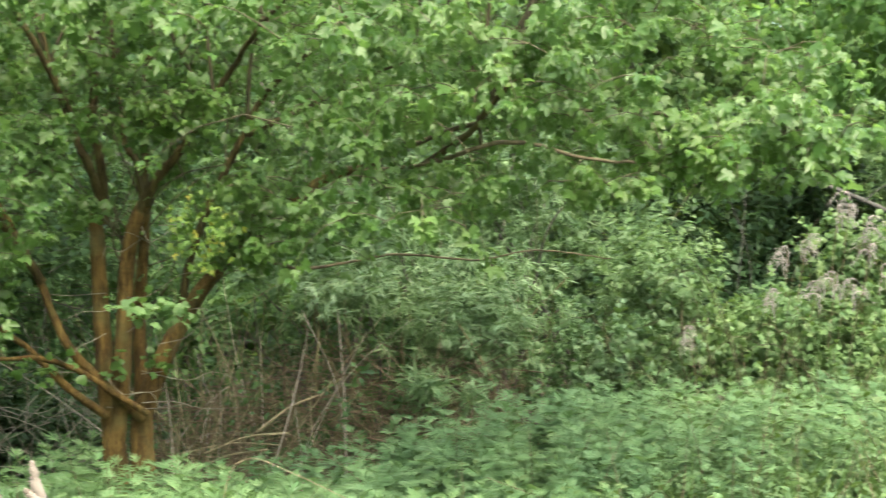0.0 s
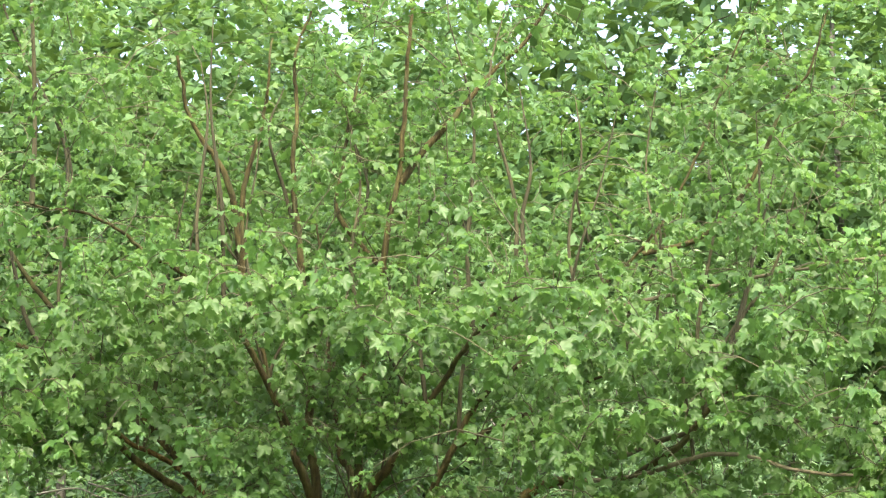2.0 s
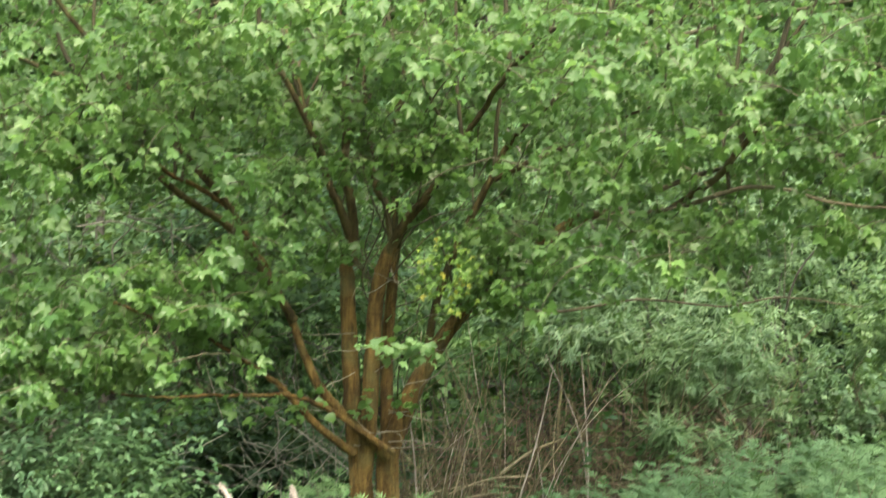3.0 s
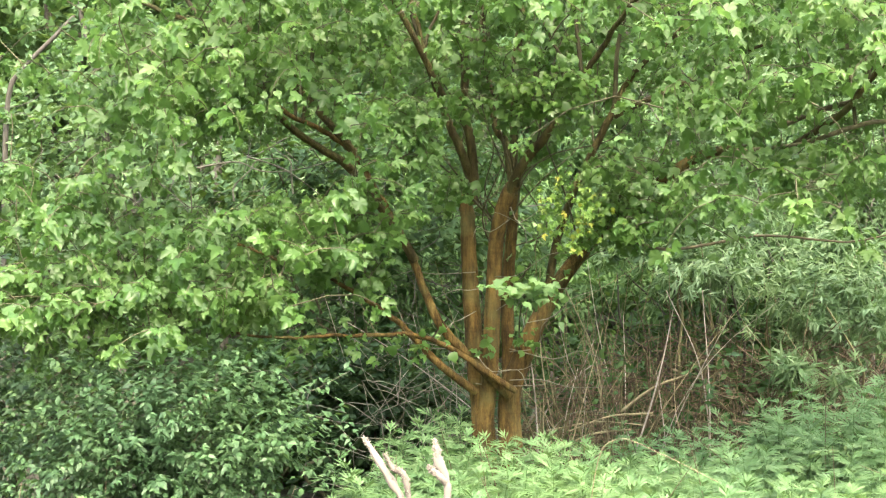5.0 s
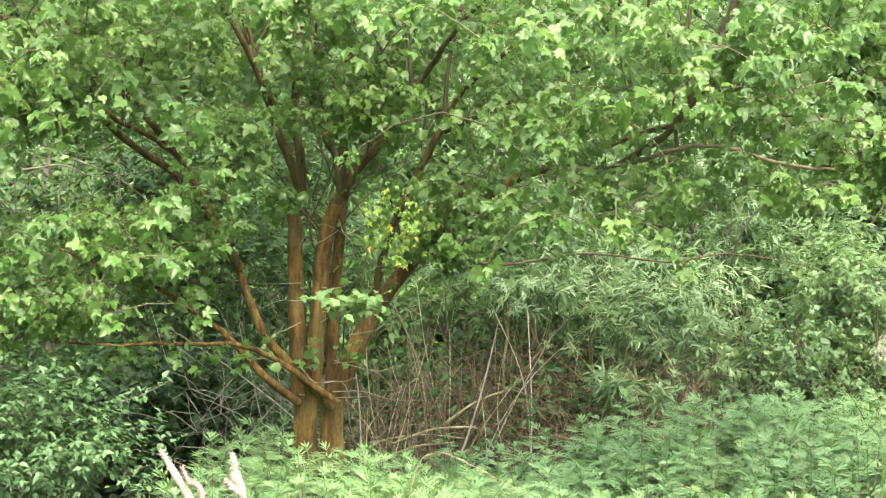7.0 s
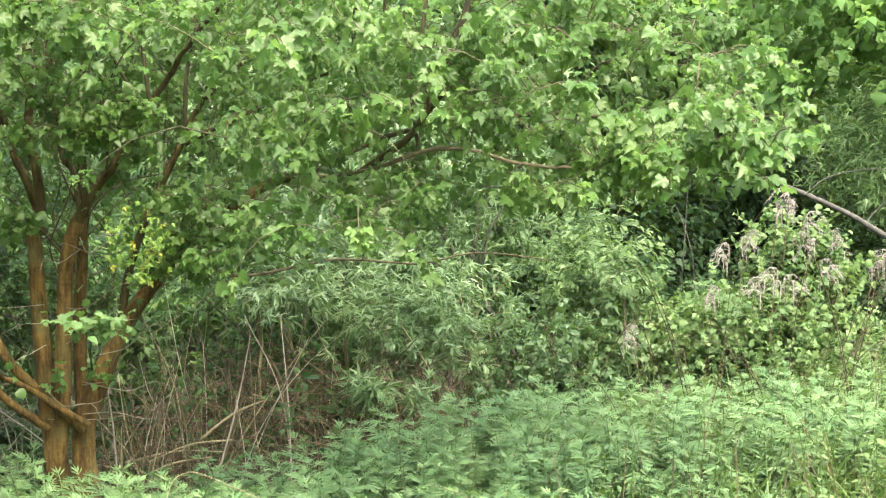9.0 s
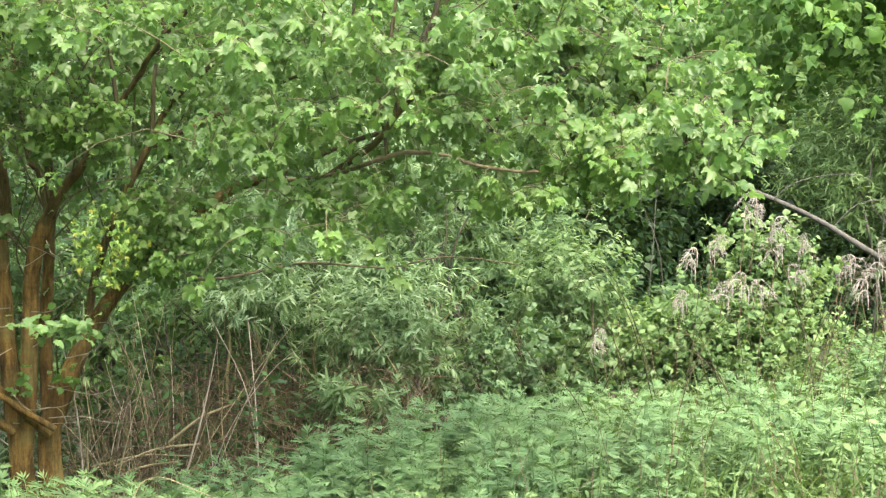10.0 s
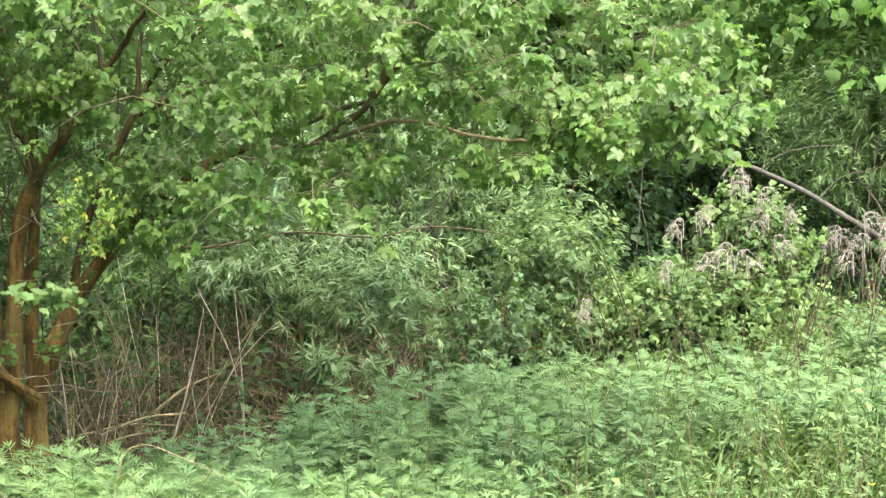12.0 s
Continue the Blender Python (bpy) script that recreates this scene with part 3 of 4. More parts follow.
    low_limb = (p[:, 0] > -1.6) & (p[:, 0] < -.9) & (p[:, 2] < 1.17) & (rng.random(len(p)) < .8)
    p = p[~(thin_right | long_limb | low_limb)]
    limb_gap = (p[:, 0] > .15) & (p[:, 0] < .66) & (p[:, 1] < 7.95) & (np.abs(p[:, 2] - 1.76) < .19)
    p = p[~(limb_gap & (rng.random(len(p)) < .55))]
    hollow = (p[:, 0] / p[:, 1] > -.265) & (p[:, 0] / p[:, 1] < -.165) & (p[:, 2] > 1.66) & (p[:, 2] < 1.90)
    p = p[~(hollow & (rng.random(len(p)) < .9))]
    near_wood = np.array([np.min(np.linalg.norm(skel - t, axis=1)) for t in p])
    p = p[np.argsort(near_wood)]
    wood = np.zeros((len(skel) + 5 * len(p), 3))
    wood[:len(skel)] = skel
    nw = len(skel)
    heap_t, pos, along, up, size = Heap(), [], [], [], []
    for tip in p:
        w = wood[:nw]
        d = np.linalg.norm(w - tip, axis=1) + 0.6 * np.maximum(0, w[:, 2] - tip[2] - .03)
        foot = w[np.argmin(np.where(d < .14, 9, d))]
        span = np.linalg.norm(tip - foot)
        if span > 1.2:
            continue
        mid = (tip + foot) / 2 + np.array([0, 0, .12 * span]) + rng.normal(0, .07 * span, 3)
        line = smooth_line([foot, mid, tip, tip + (tip - mid) * .4 + np.array([0, 0, -.04])], 9)
        wood[nw:nw + 4] = line[[2, 4, 5, 6]]
        nw += 4
        tube(heap_t, line[::2] - off, [.0022 + .0035 * span, .0012], 3)
        seg = np.diff(line, axis=0)
        length = np.linalg.norm(seg, axis=1).sum()
        count = 10 if length > .22 else 8
        lo = max(0.1, 1 - .17 / max(length, .17))
        turn = rng.uniform(0, 6.3)
        out_way = seg[-1] / np.linalg.norm(seg[-1])
        e1 = np.cross(out_way, (0.0, 0.3, 1.0))
        e1 /= np.linalg.norm(e1)
        e2 = np.cross(out_way, e1)
        for u in np.linspace(lo, 1, count) ** .7:
            q = u * 7.999
            i = int(q)
            at = line[i] + seg[i] * (q - i)
            turn += 2.4
            a = out_way * rng.uniform(.2, 1.0) + (e1 * math.cos(turn) + e2 * math.sin(turn)) + np.array([0, -.12, rng.uniform(-.55, .15)])
            a /= np.linalg.norm(a)
            pos.append(at + a * .02)
            along.append(a)
            level = at[2] > 2.6
            up.append(out_way * (.15 if level else .4) + np.array([rng.normal(0, .38 if level else .5), (.06 if level else -.3) + rng.normal(0, .38 if level else .5), .9]))
            size.append(rng.uniform(.024, .066) * (1.05 if u < .9 else .75) * (1.06 if at[1] < 7.2 else .9) * (.86 if at[2] > 2.6 else 1))
    part("branchwork", heap_t, TWIG, tree, kind="stuff")
    # a bright tuft in front of the trunks and small sprigs on the limbs, each on its own shoot
    sprigs = Heap()
    for foot, c, spread, k in (((-.63, 7.95, .80), (-.60, 7.84, .93), (.03, .03, .035), 12), ((-.44, 8.0, .86), (-.42, 7.86, .96), (.035, .03, .03), 14),
                               ((-.95, 7.6, 1.01), (-.93, 7.52, .99), (.10, .04, .04), 26), ((-1.23, 7.3, 1.04), (-1.25, 7.25, 1.02), (.14, .06, .05), 36), ((-1.6, 7.05, 1.07), (-1.65, 7.0, 1.08), (.18, .08, .06), 44),
                               ((-.2, 8.08, 1.3), (-.12, 7.88, 1.56), (.17, .09, .13), 110), ((.05, 8.06, 1.55), (.12, 7.85, 1.66), (.16, .09, .12), 80), ((.3, 7.95, 1.75), (.36, 7.75, 1.62), (.14, .08, .10), 50)):
        c, foot = np.array(c), np.array(foot)
        for b in range(max(1, k // 12)):
            tip = c + rng.normal(0, 1, 3) * np.array(spread) * .9
            tube(sprigs, smooth_line([foot, (foot + tip) / 2 + np.array([0, 0, .02]), tip], 6) - off, [.003, .0012], 4)
        for _ in range(k):
            pos.append(c + rng.normal(0, 1, 3) * np.array(spread))
            along.append(rng.normal(0, 1, 3) + np.array([0, -.4, -.3]))
            up.append(np.array([rng.normal(0, .4), -.4, 1.0]))
            size.append(rng.uniform(.028, .06))
    part("sprig", sprigs, TWIG, tree, kind="stuff")
    pos, along, up, size = np.array(pos), unit(np.array(along)), np.array(up), np.array(size)
    order = np.argsort(pos[:, 1] + 0.3 * np.abs(pos[:, 2] - 2.2))
    near, rest = order[:280], order[280:]
    h = Heap()
    deep = pos[rest][:, 1] > 7.25
    kind = np.where(deep, 4 + rng.integers(0, 2, len(rest)), rng.integers(0, 4, len(rest)))
    for k, shape in enumerate(MULBERRY + PLAIN):
        m = rest[kind == k]
        scatter(h, shape, pos[m] - off, along[m], up[m], size[m])
    part("crown", h, LEAF_MULBERRY, tree, label="dense fresh green lobed leaves", kind="stuff")
    shapes = []
    for k in range(4):
        hh = Heap()
        hh.add(*MULBERRY[k])
        shapes.append(hh.mesh("leaf", LEAF_MULBERRY))
    for i, s in enumerate(near):
        side = unit(np.cross(along[s], up[s]))
        nrm = np.cross(side, along[s])
        ob = new("leaf", shapes[i % 4])
        ob.parent = tree
        m = np.eye(4)
        m[:3, 0], m[:3, 1], m[:3, 2], m[:3, 3] = side * size[s], along[s] * size[s], nrm * size[s], pos[s] - off
        ob.matrix_basis = Matrix(m.tolist())
    # thin dead side shoots round the trunks
    own = np.random.default_rng(21)
    for k in range(16):
        foot = np.array([own.choice((-.66, -.58, -.50, -.42)), 7.93, own.uniform(.75, 1.6)])
        side = own.choice((-1, 1))
        tip = foot + np.array([side * own.uniform(.15, .45), own.uniform(-.25, -.05), own.uniform(-.12, .25)])
        h = Heap()
        tube(h, smooth_line([foot, foot * .6 + tip * .4 + own.normal(0, .035, 3), foot * .25 + tip * .75 + own.normal(0, .035, 3), tip], 10) - off, [.0026, .0018, .001], 4)
        part("dead_shoot", h, DEAD_TWIG, tree, label="thin bare dead side shoot")
    # a pale young shoot that reaches forward from the trunks into the light
    n = 88
    c = np.array([-.355, 6.72, 1.268]) + rng.normal(0, 1, (n, 3)) * np.array([.078, .05, .030])
    h = Heap()
    scatter(h, MULBERRY[2], c - off, rand_dirs(n) + np.array([.1, -.6, -.35]), np.array([[0, -.7, 1.0]]) + rng.normal(0, .4, (n, 3)), rng.uniform(.026, .050, n))
    part("young_shoot", h, LEAF_YOUNG, tree, label="pale young leaves on a low shoot", kind="stuff")
    h = Heap()
    for dx in (-.06, 0, .07):
        tube(h, smooth_line([(-.46, 8.0, .93), (-.43, 7.5, 1.12), (-.38, 7.0, 1.24), (-.36 + dx, 6.7, 1.27)], 12) - off, [.004, .0015], 5)
    part("young_stem", h, TWIG, tree)
    # yellowing leaves right of the trunks
    n = 115
    c = np.array([-.21, 7.35, 1.57]) + rng.normal(0, 1, (n, 3)) * np.array([.08, .05, .10])
    h = Heap()
    scatter(h, MULBERRY[3], c - off, rand_dirs(n) + np.array([0, -.3, -.5]), np.array([[0, -.5, 1.0]]) + rng.normal(0, .3, (n, 3)), rng.uniform(.020, .036, n))
    part("yellowing_leaves", h, LEAF_YELLOW, tree, label="small yellowing leaves", kind="stuff")


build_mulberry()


# ---- shrubs and trees behind ----
def foliage_points(n_tips, per_tip, centre, radii, shell=0.45, shoot=0.25, rise=0.6):
    """Leaf places on short shoots that fill an uneven rounded crown."""
    lump = rand_dirs(9)
    d = rand_dirs(n_tips)
    bulge = 0.82 + 0.30 * np.max(np.clip(d @ lump.T, 0, 1) ** 6, axis=1) + rng.normal(0, .10, n_tips) + np.where(rng.random(n_tips) < .12, rng.uniform(.1, .4, n_tips), 0)
    tips = d * (rng.random(n_tips) ** shell * bulge)[:, None] * np.array(radii)
    way = unit(d + np.array([0, -.15, rise]) + rng.normal(0, .4, (n_tips, 3)))
    u = rng.random((n_tips, per_tip))
    pos = tips[:, None] - way[:, None] * (u * shoot)[..., None]
    a = rng.normal(0, 1, (n_tips, per_tip, 3))
    a -= (a * way[:, None]).sum(-1, keepdims=True) * way[:, None]
    along = unit(unit(a) + way[:, None] * .7)
    return (pos + np.array(centre)).reshape(-1, 3), along.reshape(-1, 3), tips + np.array(centre)


def shrub(name, label, centre, radii, n_tips, per_tip, shapes, mat, size, stems=7, stem_mat=None, shoot=.25, droop=.25, facing=-.35, rise=.6, category="shrub", group="", shell=.45, stem_r=.012, trunk=None, flat=.6):
    cx, cy = centre[:2]
    gz = float(ground_z(cx, cy))
    base = np.array([cx, cy, gz])
    ob = thing(name, label, category, group, at=tuple(base))
    pos, along, tips = foliage_points(n_tips, per_tip, centre, radii, shell, shoot, rise)
    ok = pos[:, 2] > ground_z(pos[:, 0], pos[:, 1]) + .02
    pos, along = pos[ok] - base, along[ok]
    along = unit(along * np.array([1, 1, 1 if flat > .5 else .35]) + np.array([0, -.1, -droop]))
    up = np.array([[0, facing, 1.0]]) + rng.normal(0, flat, pos.shape)
    h = Heap()
    kind = rng.integers(0, len(shapes), len(pos))
    sz = rng.uniform(size[0], size[1], len(pos))
    for k, s in enumerate(shapes):
        m = kind == k
        scatter(h, s, pos[m], along[m], up[m], sz[m])
    part("foliage", h, mat, ob, kind="stuff")
    if trunk:
        (tx, ty), head = trunk
        foot = np.array([tx, ty, float(ground_z(tx, ty)) - .05])
        hs = Heap()
        tube(hs, smooth_line([foot, foot * .5 + np.array(head) * .5 + np.array([.08, 0, 0]), head], 16) - base, [.14, .11, .07], 12, rough=.05)
        part("trunk", hs, GREY, ob)
    for k in range(stems):
        tip = tips[rng.integers(len(tips))] - base
        foot = np.array([rng.normal(0, .25 * radii[0]), rng.normal(0, .2 * radii[1]), -.04])
        foot[2] += float(ground_z(cx + foot[0], cy + foot[1])) - gz
        mid = (foot + tip) / 2 + rng.normal(0, .08, 3) * np.array([1, 1, .3])
        bend = foot * .25 + tip * .75 + rng.normal(0, .07, 3)
        hs = Heap()
        tube(hs, smooth_line([foot, mid, bend, tip], 14), [stem_r, stem_r * .35], 5, rough=.06)
        part("stem", hs, stem_mat or TWIG, ob)
    return ob


def plant_shrubs():
    shrub("dogwood_shrub", "low dark green dogwood shrub with dull oval leaves", (-1.80, 6.5, .62), (.77, .42, .54), 1500, 10, DOGWOOD, LEAF_DOGWOOD, (.024, .044), shoot=.16, facing=-.12, flat=.32, rise=.25, droop=.12, stems=14, stem_r=.006)
    shrub("dogwood_shrub", "tall dark green dogwood shrub with dull oval leaves", (-3.05, 7.7, .72), (.72, .5, .78), 800, 10, DOGWOOD, LEAF_DOGWOOD, (.034, .058), shoot=.16, facing=-.12, flat=.32, rise=.25, droop=.12, stems=14, stem_r=.006)
    shrub("dogwood_shrub", "shaded dogwood shrub at the edge of the thicket", (-3.2, 10.4, 1.4), (1.7, .7, 1.5), 1300, 10, KITE, LEAF_SALLOW, (.045, .075), shoot=.2, stems=10)
    # this willow takes the darkened leaf colour in place of shade behind the trunk
    shrub("willow_shrub", "grey-green willow shrub behind the forked trunk, darkened for shade", (-1.0, 10.8, 1.6), (1.7, .6, 1.4), 1100, 11, NARROW, LEAF_SHADED, (.06, .11), shoot=.25, stems=12)
    shrub("bramble_bush", "tangled bramble darkened for shade behind the dead stems", (.9, 10.6, .8), (1.3, .45, .9), 620, 9, SIMPLE, LEAF_SHADED, (.05, .09), shoot=.2, stems=14)
    shrub("willow_shrub", "pale green willow shrub with narrow leaves", (1.25, 9.4, 1.08), (.62, .4, .46), 400, 14, LANCE, LEAF_WILLOW, (.045, .085), shoot=.07, facing=-.35, stem_mat=OLIVE_STEM)
    shrub("willow_shrub", "pale willow shoots arching over dead stems", (.5, 9.35, 1.26), (.42, .3, .24), 110, 12, LANCE, LEAF_WILLOW, (.05, .09), shoot=.14, facing=-.35, stems=5, stem_mat=OLIVE_STEM)
    shrub("willow_shrub", "small pale willow shoots low among dead stems", (.92, 8.95, .76), (.13, .12, .12), 22, 14, LANCE, LEAF_WILLOW, (.075, .12), shoot=.12, facing=-.5, stems=6, stem_mat=OLIVE_STEM, stem_r=.005)
    shrub("willow_shrub", "single pale willow shoot low beside the dead stems", (1.17, 8.95, .70), (.08, .08, .09), 9, 14, LANCE, LEAF_WILLOW, (.075, .12), shoot=.12, facing=-.5, stems=3, stem_mat=OLIVE_STEM, stem_r=.005)
    shrub("willow_shrub", "bright willow shrub with upright leafy shoots", (2.34, 9.6, 1.24), (.46, .40, .46), 440, 12, LANCE + DOGWOOD, LEAF_OSIER, (.034, .062), shoot=.13, facing=-.4)
    shrub("willow_shrub", "tall willow shrub with thin grey shoots", (1.5, 10.3, 1.75), (1.5, .5, .85), 800, 14, NARROW, LEAF_SALLOW, (.05, .09), shoot=.1, stems=12, stem_mat=GREY)
    shrub("willow_shrub", "thin willow shrub above dead stems", (.45, 9.8, 1.5), (.7, .4, .5), 260, 13, LANCE, LEAF_SALLOW, (.065, .105), shoot=.2, stems=8, stem_mat=GREY)
    shrub("willow_shrub", "tall pale willow reaching up behind the crown", (1.0, 11.4, 2.7), (1.9, .5, 1.0), 620, 12, NARROW, LEAF_WILLOW, (.06, .10), shoot=.22, stems=9, stem_mat=GREY)
    shrub("bramble_bush", "low leafy bramble under the willows", (2.05, 9.25, .76), (.6, .35, .42), 380, 8, PLAIN + SIMPLE, LEAF_SALLOW, (.03, .06), shoot=.16, stems=12, stem_r=.006)
    shrub("bramble_bush", "shaded bramble in the hollow", (3.1, 11.5, .8), (1.3, .5, .62), 480, 9, SIMPLE, LEAF_DEEP_SHADE, (.05, .085), shoot=.14, stems=12)
    shrub("vine_mound", "yellow-green vine heaped over a tall dead stalk clump", (3.5, 9.5, 1.34), (.40, .3, .36), 480, 7, ROUND + PLAIN, LEAF_VINE, (.022, .052), shoot=.14, stems=12, stem_r=.005, facing=-.4)
    shrub("vine_mound", "yellow-green climbing vine over dead stalks", (3.15, 9.35, .90), (.80, .5, .46), 1300, 7, ROUND + PLAIN, LEAF_VINE, (.022, .054), shoot=.14, stems=22, stem_r=.005, facing=-.4)
    # elder leaves in the darkened colour, for the shade of the hollow
    shrub("elder_bush", "green leafy bush darkened for shade over the foot of the fallen branch", (5.05, 10.55, 1.30), (.28, .28, .34), 220, 9, OVAL, LEAF_SHADED, (.045, .08), shoot=.16, stems=9, stem_r=.007)
    shrub("privet_bush", "light green bush with small leaves", (4.0, 9.2, .74), (.4, .3, .34), 360, 10, SIMPLE, LEAF_VINE, (.025, .045), shoot=.14, rise=1.0, stems=10, stem_r=.005)
    shrub("bramble_bush", "shaded bramble under the fallen branch", (5.0, 12.4, .8), (1.7, .5, .75), 900, 9, SIMPLE, LEAF_DEEP_SHADE, (.05, .085), shoot=.14, stems=8)
    shrub("willow_tree", "mid-green willow with drooping narrow leaves", (5.6, 12.3, 2.15), (.95, .7, .85), 820, 14, NARROW, LEAF_OSIER, (.07, .115), stems=6, stem_mat=GREY, category="tree", stem_r=.014)
    shrub("walnut_tree", "tree with hanging pinnate leaves in deep green", (5.9, 12.6, 3.75), (2.5, 1.9, 1.8), 1350, 10, OVAL + PLAIN, LEAF_ASH, (.07, .125), shoot=.4, droop=.3, facing=-.6, stems=0, category="tree", rise=.1, trunk=((7.3, 13.6), (6.6, 13.2, 3.4)))
    # dark leaf colour paints the shaded voids between the dead stems
    shrub("bramble_bush", "bramble darkened for shade, filling the ground behind the dead stems", (.3, 9.95, .4), (1.3, .3, .6), 700, 9, SIMPLE, LEAF_SHADED, (.05, .085), shoot=.2, stems=10)
    shrub("bramble_bush", "thin bramble shoots climbing through dead stems", (.45, 9.1, .62), (.9, .4, .52), 80, 7, SIMPLE, LEAF_SHADED, (.04, .07), shoot=.2, stems=6, stem_r=.004)
    shrub("bramble_bush", "bramble darkened for shade on the bank behind the shrubs", (-1.9, 9.5, .4), (.7, .4, .55), 420, 9, SIMPLE, LEAF_SHADED, (.05, .085), shoot=.2, stems=8)
    shrub("bramble_bush", "dense bramble darkened for shade in the hollow beside the trunk", (-1.3, 9.05, .45), (.7, .3, .55), 520, 9, KITE, LEAF_DEEP_SHADE, (.04, .075), shoot=.16, stems=8, flat=.35)
    shrub("bramble_bush", "tall dark bramble in the shade behind the limbs", (-1.5, 9.7, 1.45), (1.2, .4, .85), 620, 9, KITE, LEAF_SHADED, (.045, .085), shoot=.16, stems=8, flat=.35)
    shrub("bramble_bush", "dark bramble in the shade beside the trunk", (-1.25, 9.5, .35), (.7, .4, .5), 420, 9, SIMPLE, LEAF_SHADED, (.05, .085), shoot=.2, stems=8)
    for x in range(-9, 12, 3):
        shrub("woodland_shrub", "dim leafy shrub under the far trees", (x, 17.4, 2.0), (2.1, .8, 1.7), 480, 9, KITE, LEAF_WOODS, (.10, .16), stems=4, stem_mat=GREY, group="shrubs under the far trees", shoot=.3)
    shrub("woodland_shrub", "dim leafy shrub far behind the trunks", (-1.4, 13.3, 1.0), (1.9, .5, 1.0), 760, 9, KITE, LEAF_WOODS, (.07, .12), stems=6, stem_mat=GREY, group="shrubs under the far trees", shoot=.3)
    shrub("bramble_bush", "undergrowth darkened for shade beside the hollow", (3.0, 13.0, 1.2), (1.6, .5, 1.0), 600, 9, KITE, LEAF_DEEP_SHADE, (.06, .10), stems=8)
    shrub("bramble_bush", "undergrowth darkened for shade at the back of the hollow", (4.1, 14.0, 1.5), (1.9, .6, 1.1), 900, 9, KITE, LEAF_DEEP_SHADE, (.07, .12), stems=8)
    shrub("bramble_bush", "undergrowth darkened for shade at the foot of the walnut", (7.2, 14.6, 1.6), (1.9, .6, 1.1), 900, 9, KITE, LEAF_SHADED, (.07, .12), stems=8)
    for k, (x, y, z, rx, rz) in enumerate([(-6.5, 13.5, 3.6, 2.2, 3.4), (-3.8, 14.2, 3.6, 2.0, 3.6), (-2.0, 14.6, 3.4, 1.7, 3.5), (-.7, 16.2, 3.7, 1.5, 3.7), (-5.2, 16.5, 4.2, 2.2, 4.0), (1.0, 15, 2.8, 1.7, 2.9), (2.8, 14.4, 3.2, 1.6, 3.1), (8.9, 14, 4.0, 2.4, 3.8), (4.2, 16.5, 4.0, 2.4, 4.0)]):
        shrub("woodland_tree", "dim green broadleaf tree of the wood behind", (x, y, z), (rx, 1.0, rz), 1500, 9, KITE, LEAF_WOODS, (.09, .15), stems=7, stem_mat=GREY, shoot=.3, category="tree", group="trees of the wood", stem_r=.05)


plant_shrubs()


def far_woods():
    h = Heap()
    n = 85000
    x = rng.uniform(-22, 24, n)
    y = rng.uniform(18.5, 22, n)
    top = 8.8 + 1.2 * np.sin(x * .6) + .8 * np.sin(x * 1.7 + 1) - 2.5 * np.exp(-((x - .7) / 1.2) ** 2)
    z = ground_z(x, y) + rng.random(n) ** .9 * top
    a = rand_dirs(n) + np.array([0, -.2, -.3])
    for k in range(2):
        m = np.arange(n) % 2 == k
        scatter(h, KITE[k], np.stack([x, y, z], -1)[m], a[m], (np.array([[0, -.5, 1.0]]) + rng.normal(0, .4, (n, 3)))[m], rng.uniform(.2, .34, n)[m])
    n = 16000
    x, y = rng.uniform(-32, 34, n), rng.uniform(23, 26, n)
    z = ground_z(x, y) + rng.random(n) * (6.6 - .8 * np.exp(-((x - 1.0) / 1.5) ** 2))
    scatter(h, KITE[1], np.stack([x, y, z], -1), rand_dirs(n), np.array([[0, -1.0, .4]]) + rng.normal(0, .4, (n, 3)), rng.uniform(.5, .9, n))
    # unseen ring of leaves on the other sides, added to block low sky light
    n = 26000
    a = rng.uniform(0, 2 * math.pi, n)
    r = rng.uniform(21, 25, n)
    x, y = r * np.cos(a), 4 + r * np.sin(a)
    ok = y < 17
    x, y = x[ok], y[ok]
    n = len(x)
    z = ground_z(x, y) + rng.random(n) * (10 + 1.5 * np.sin(x * .5) + np.sin(y * .9))
    scatter(h, KITE[0], np.stack([x, y, z], -1), rand_dirs(n) + np.array([0, 0, -.3]), rand_dirs(n), rng.uniform(.5, .9, n))
    tagged(part("far_woods", h, LEAF_WOODS), label="dim green woodland closing the view, with an added unseen ring against low sky light", category="woods", kind="stuff")


far_woods()


# ---- dead stems, fallen branches ----
def single_stem(name, label, category, pts, r0, r1, mat, sides=7, rough=.06):
    h = Heap()
    tube(h, smooth_line(pts, 8 * len(pts)), [r0, (r0 + r1) / 2, r1], sides, rough=rough)
    ob = part(name, h, mat)
    return tagged(ob, label=label, category=category)


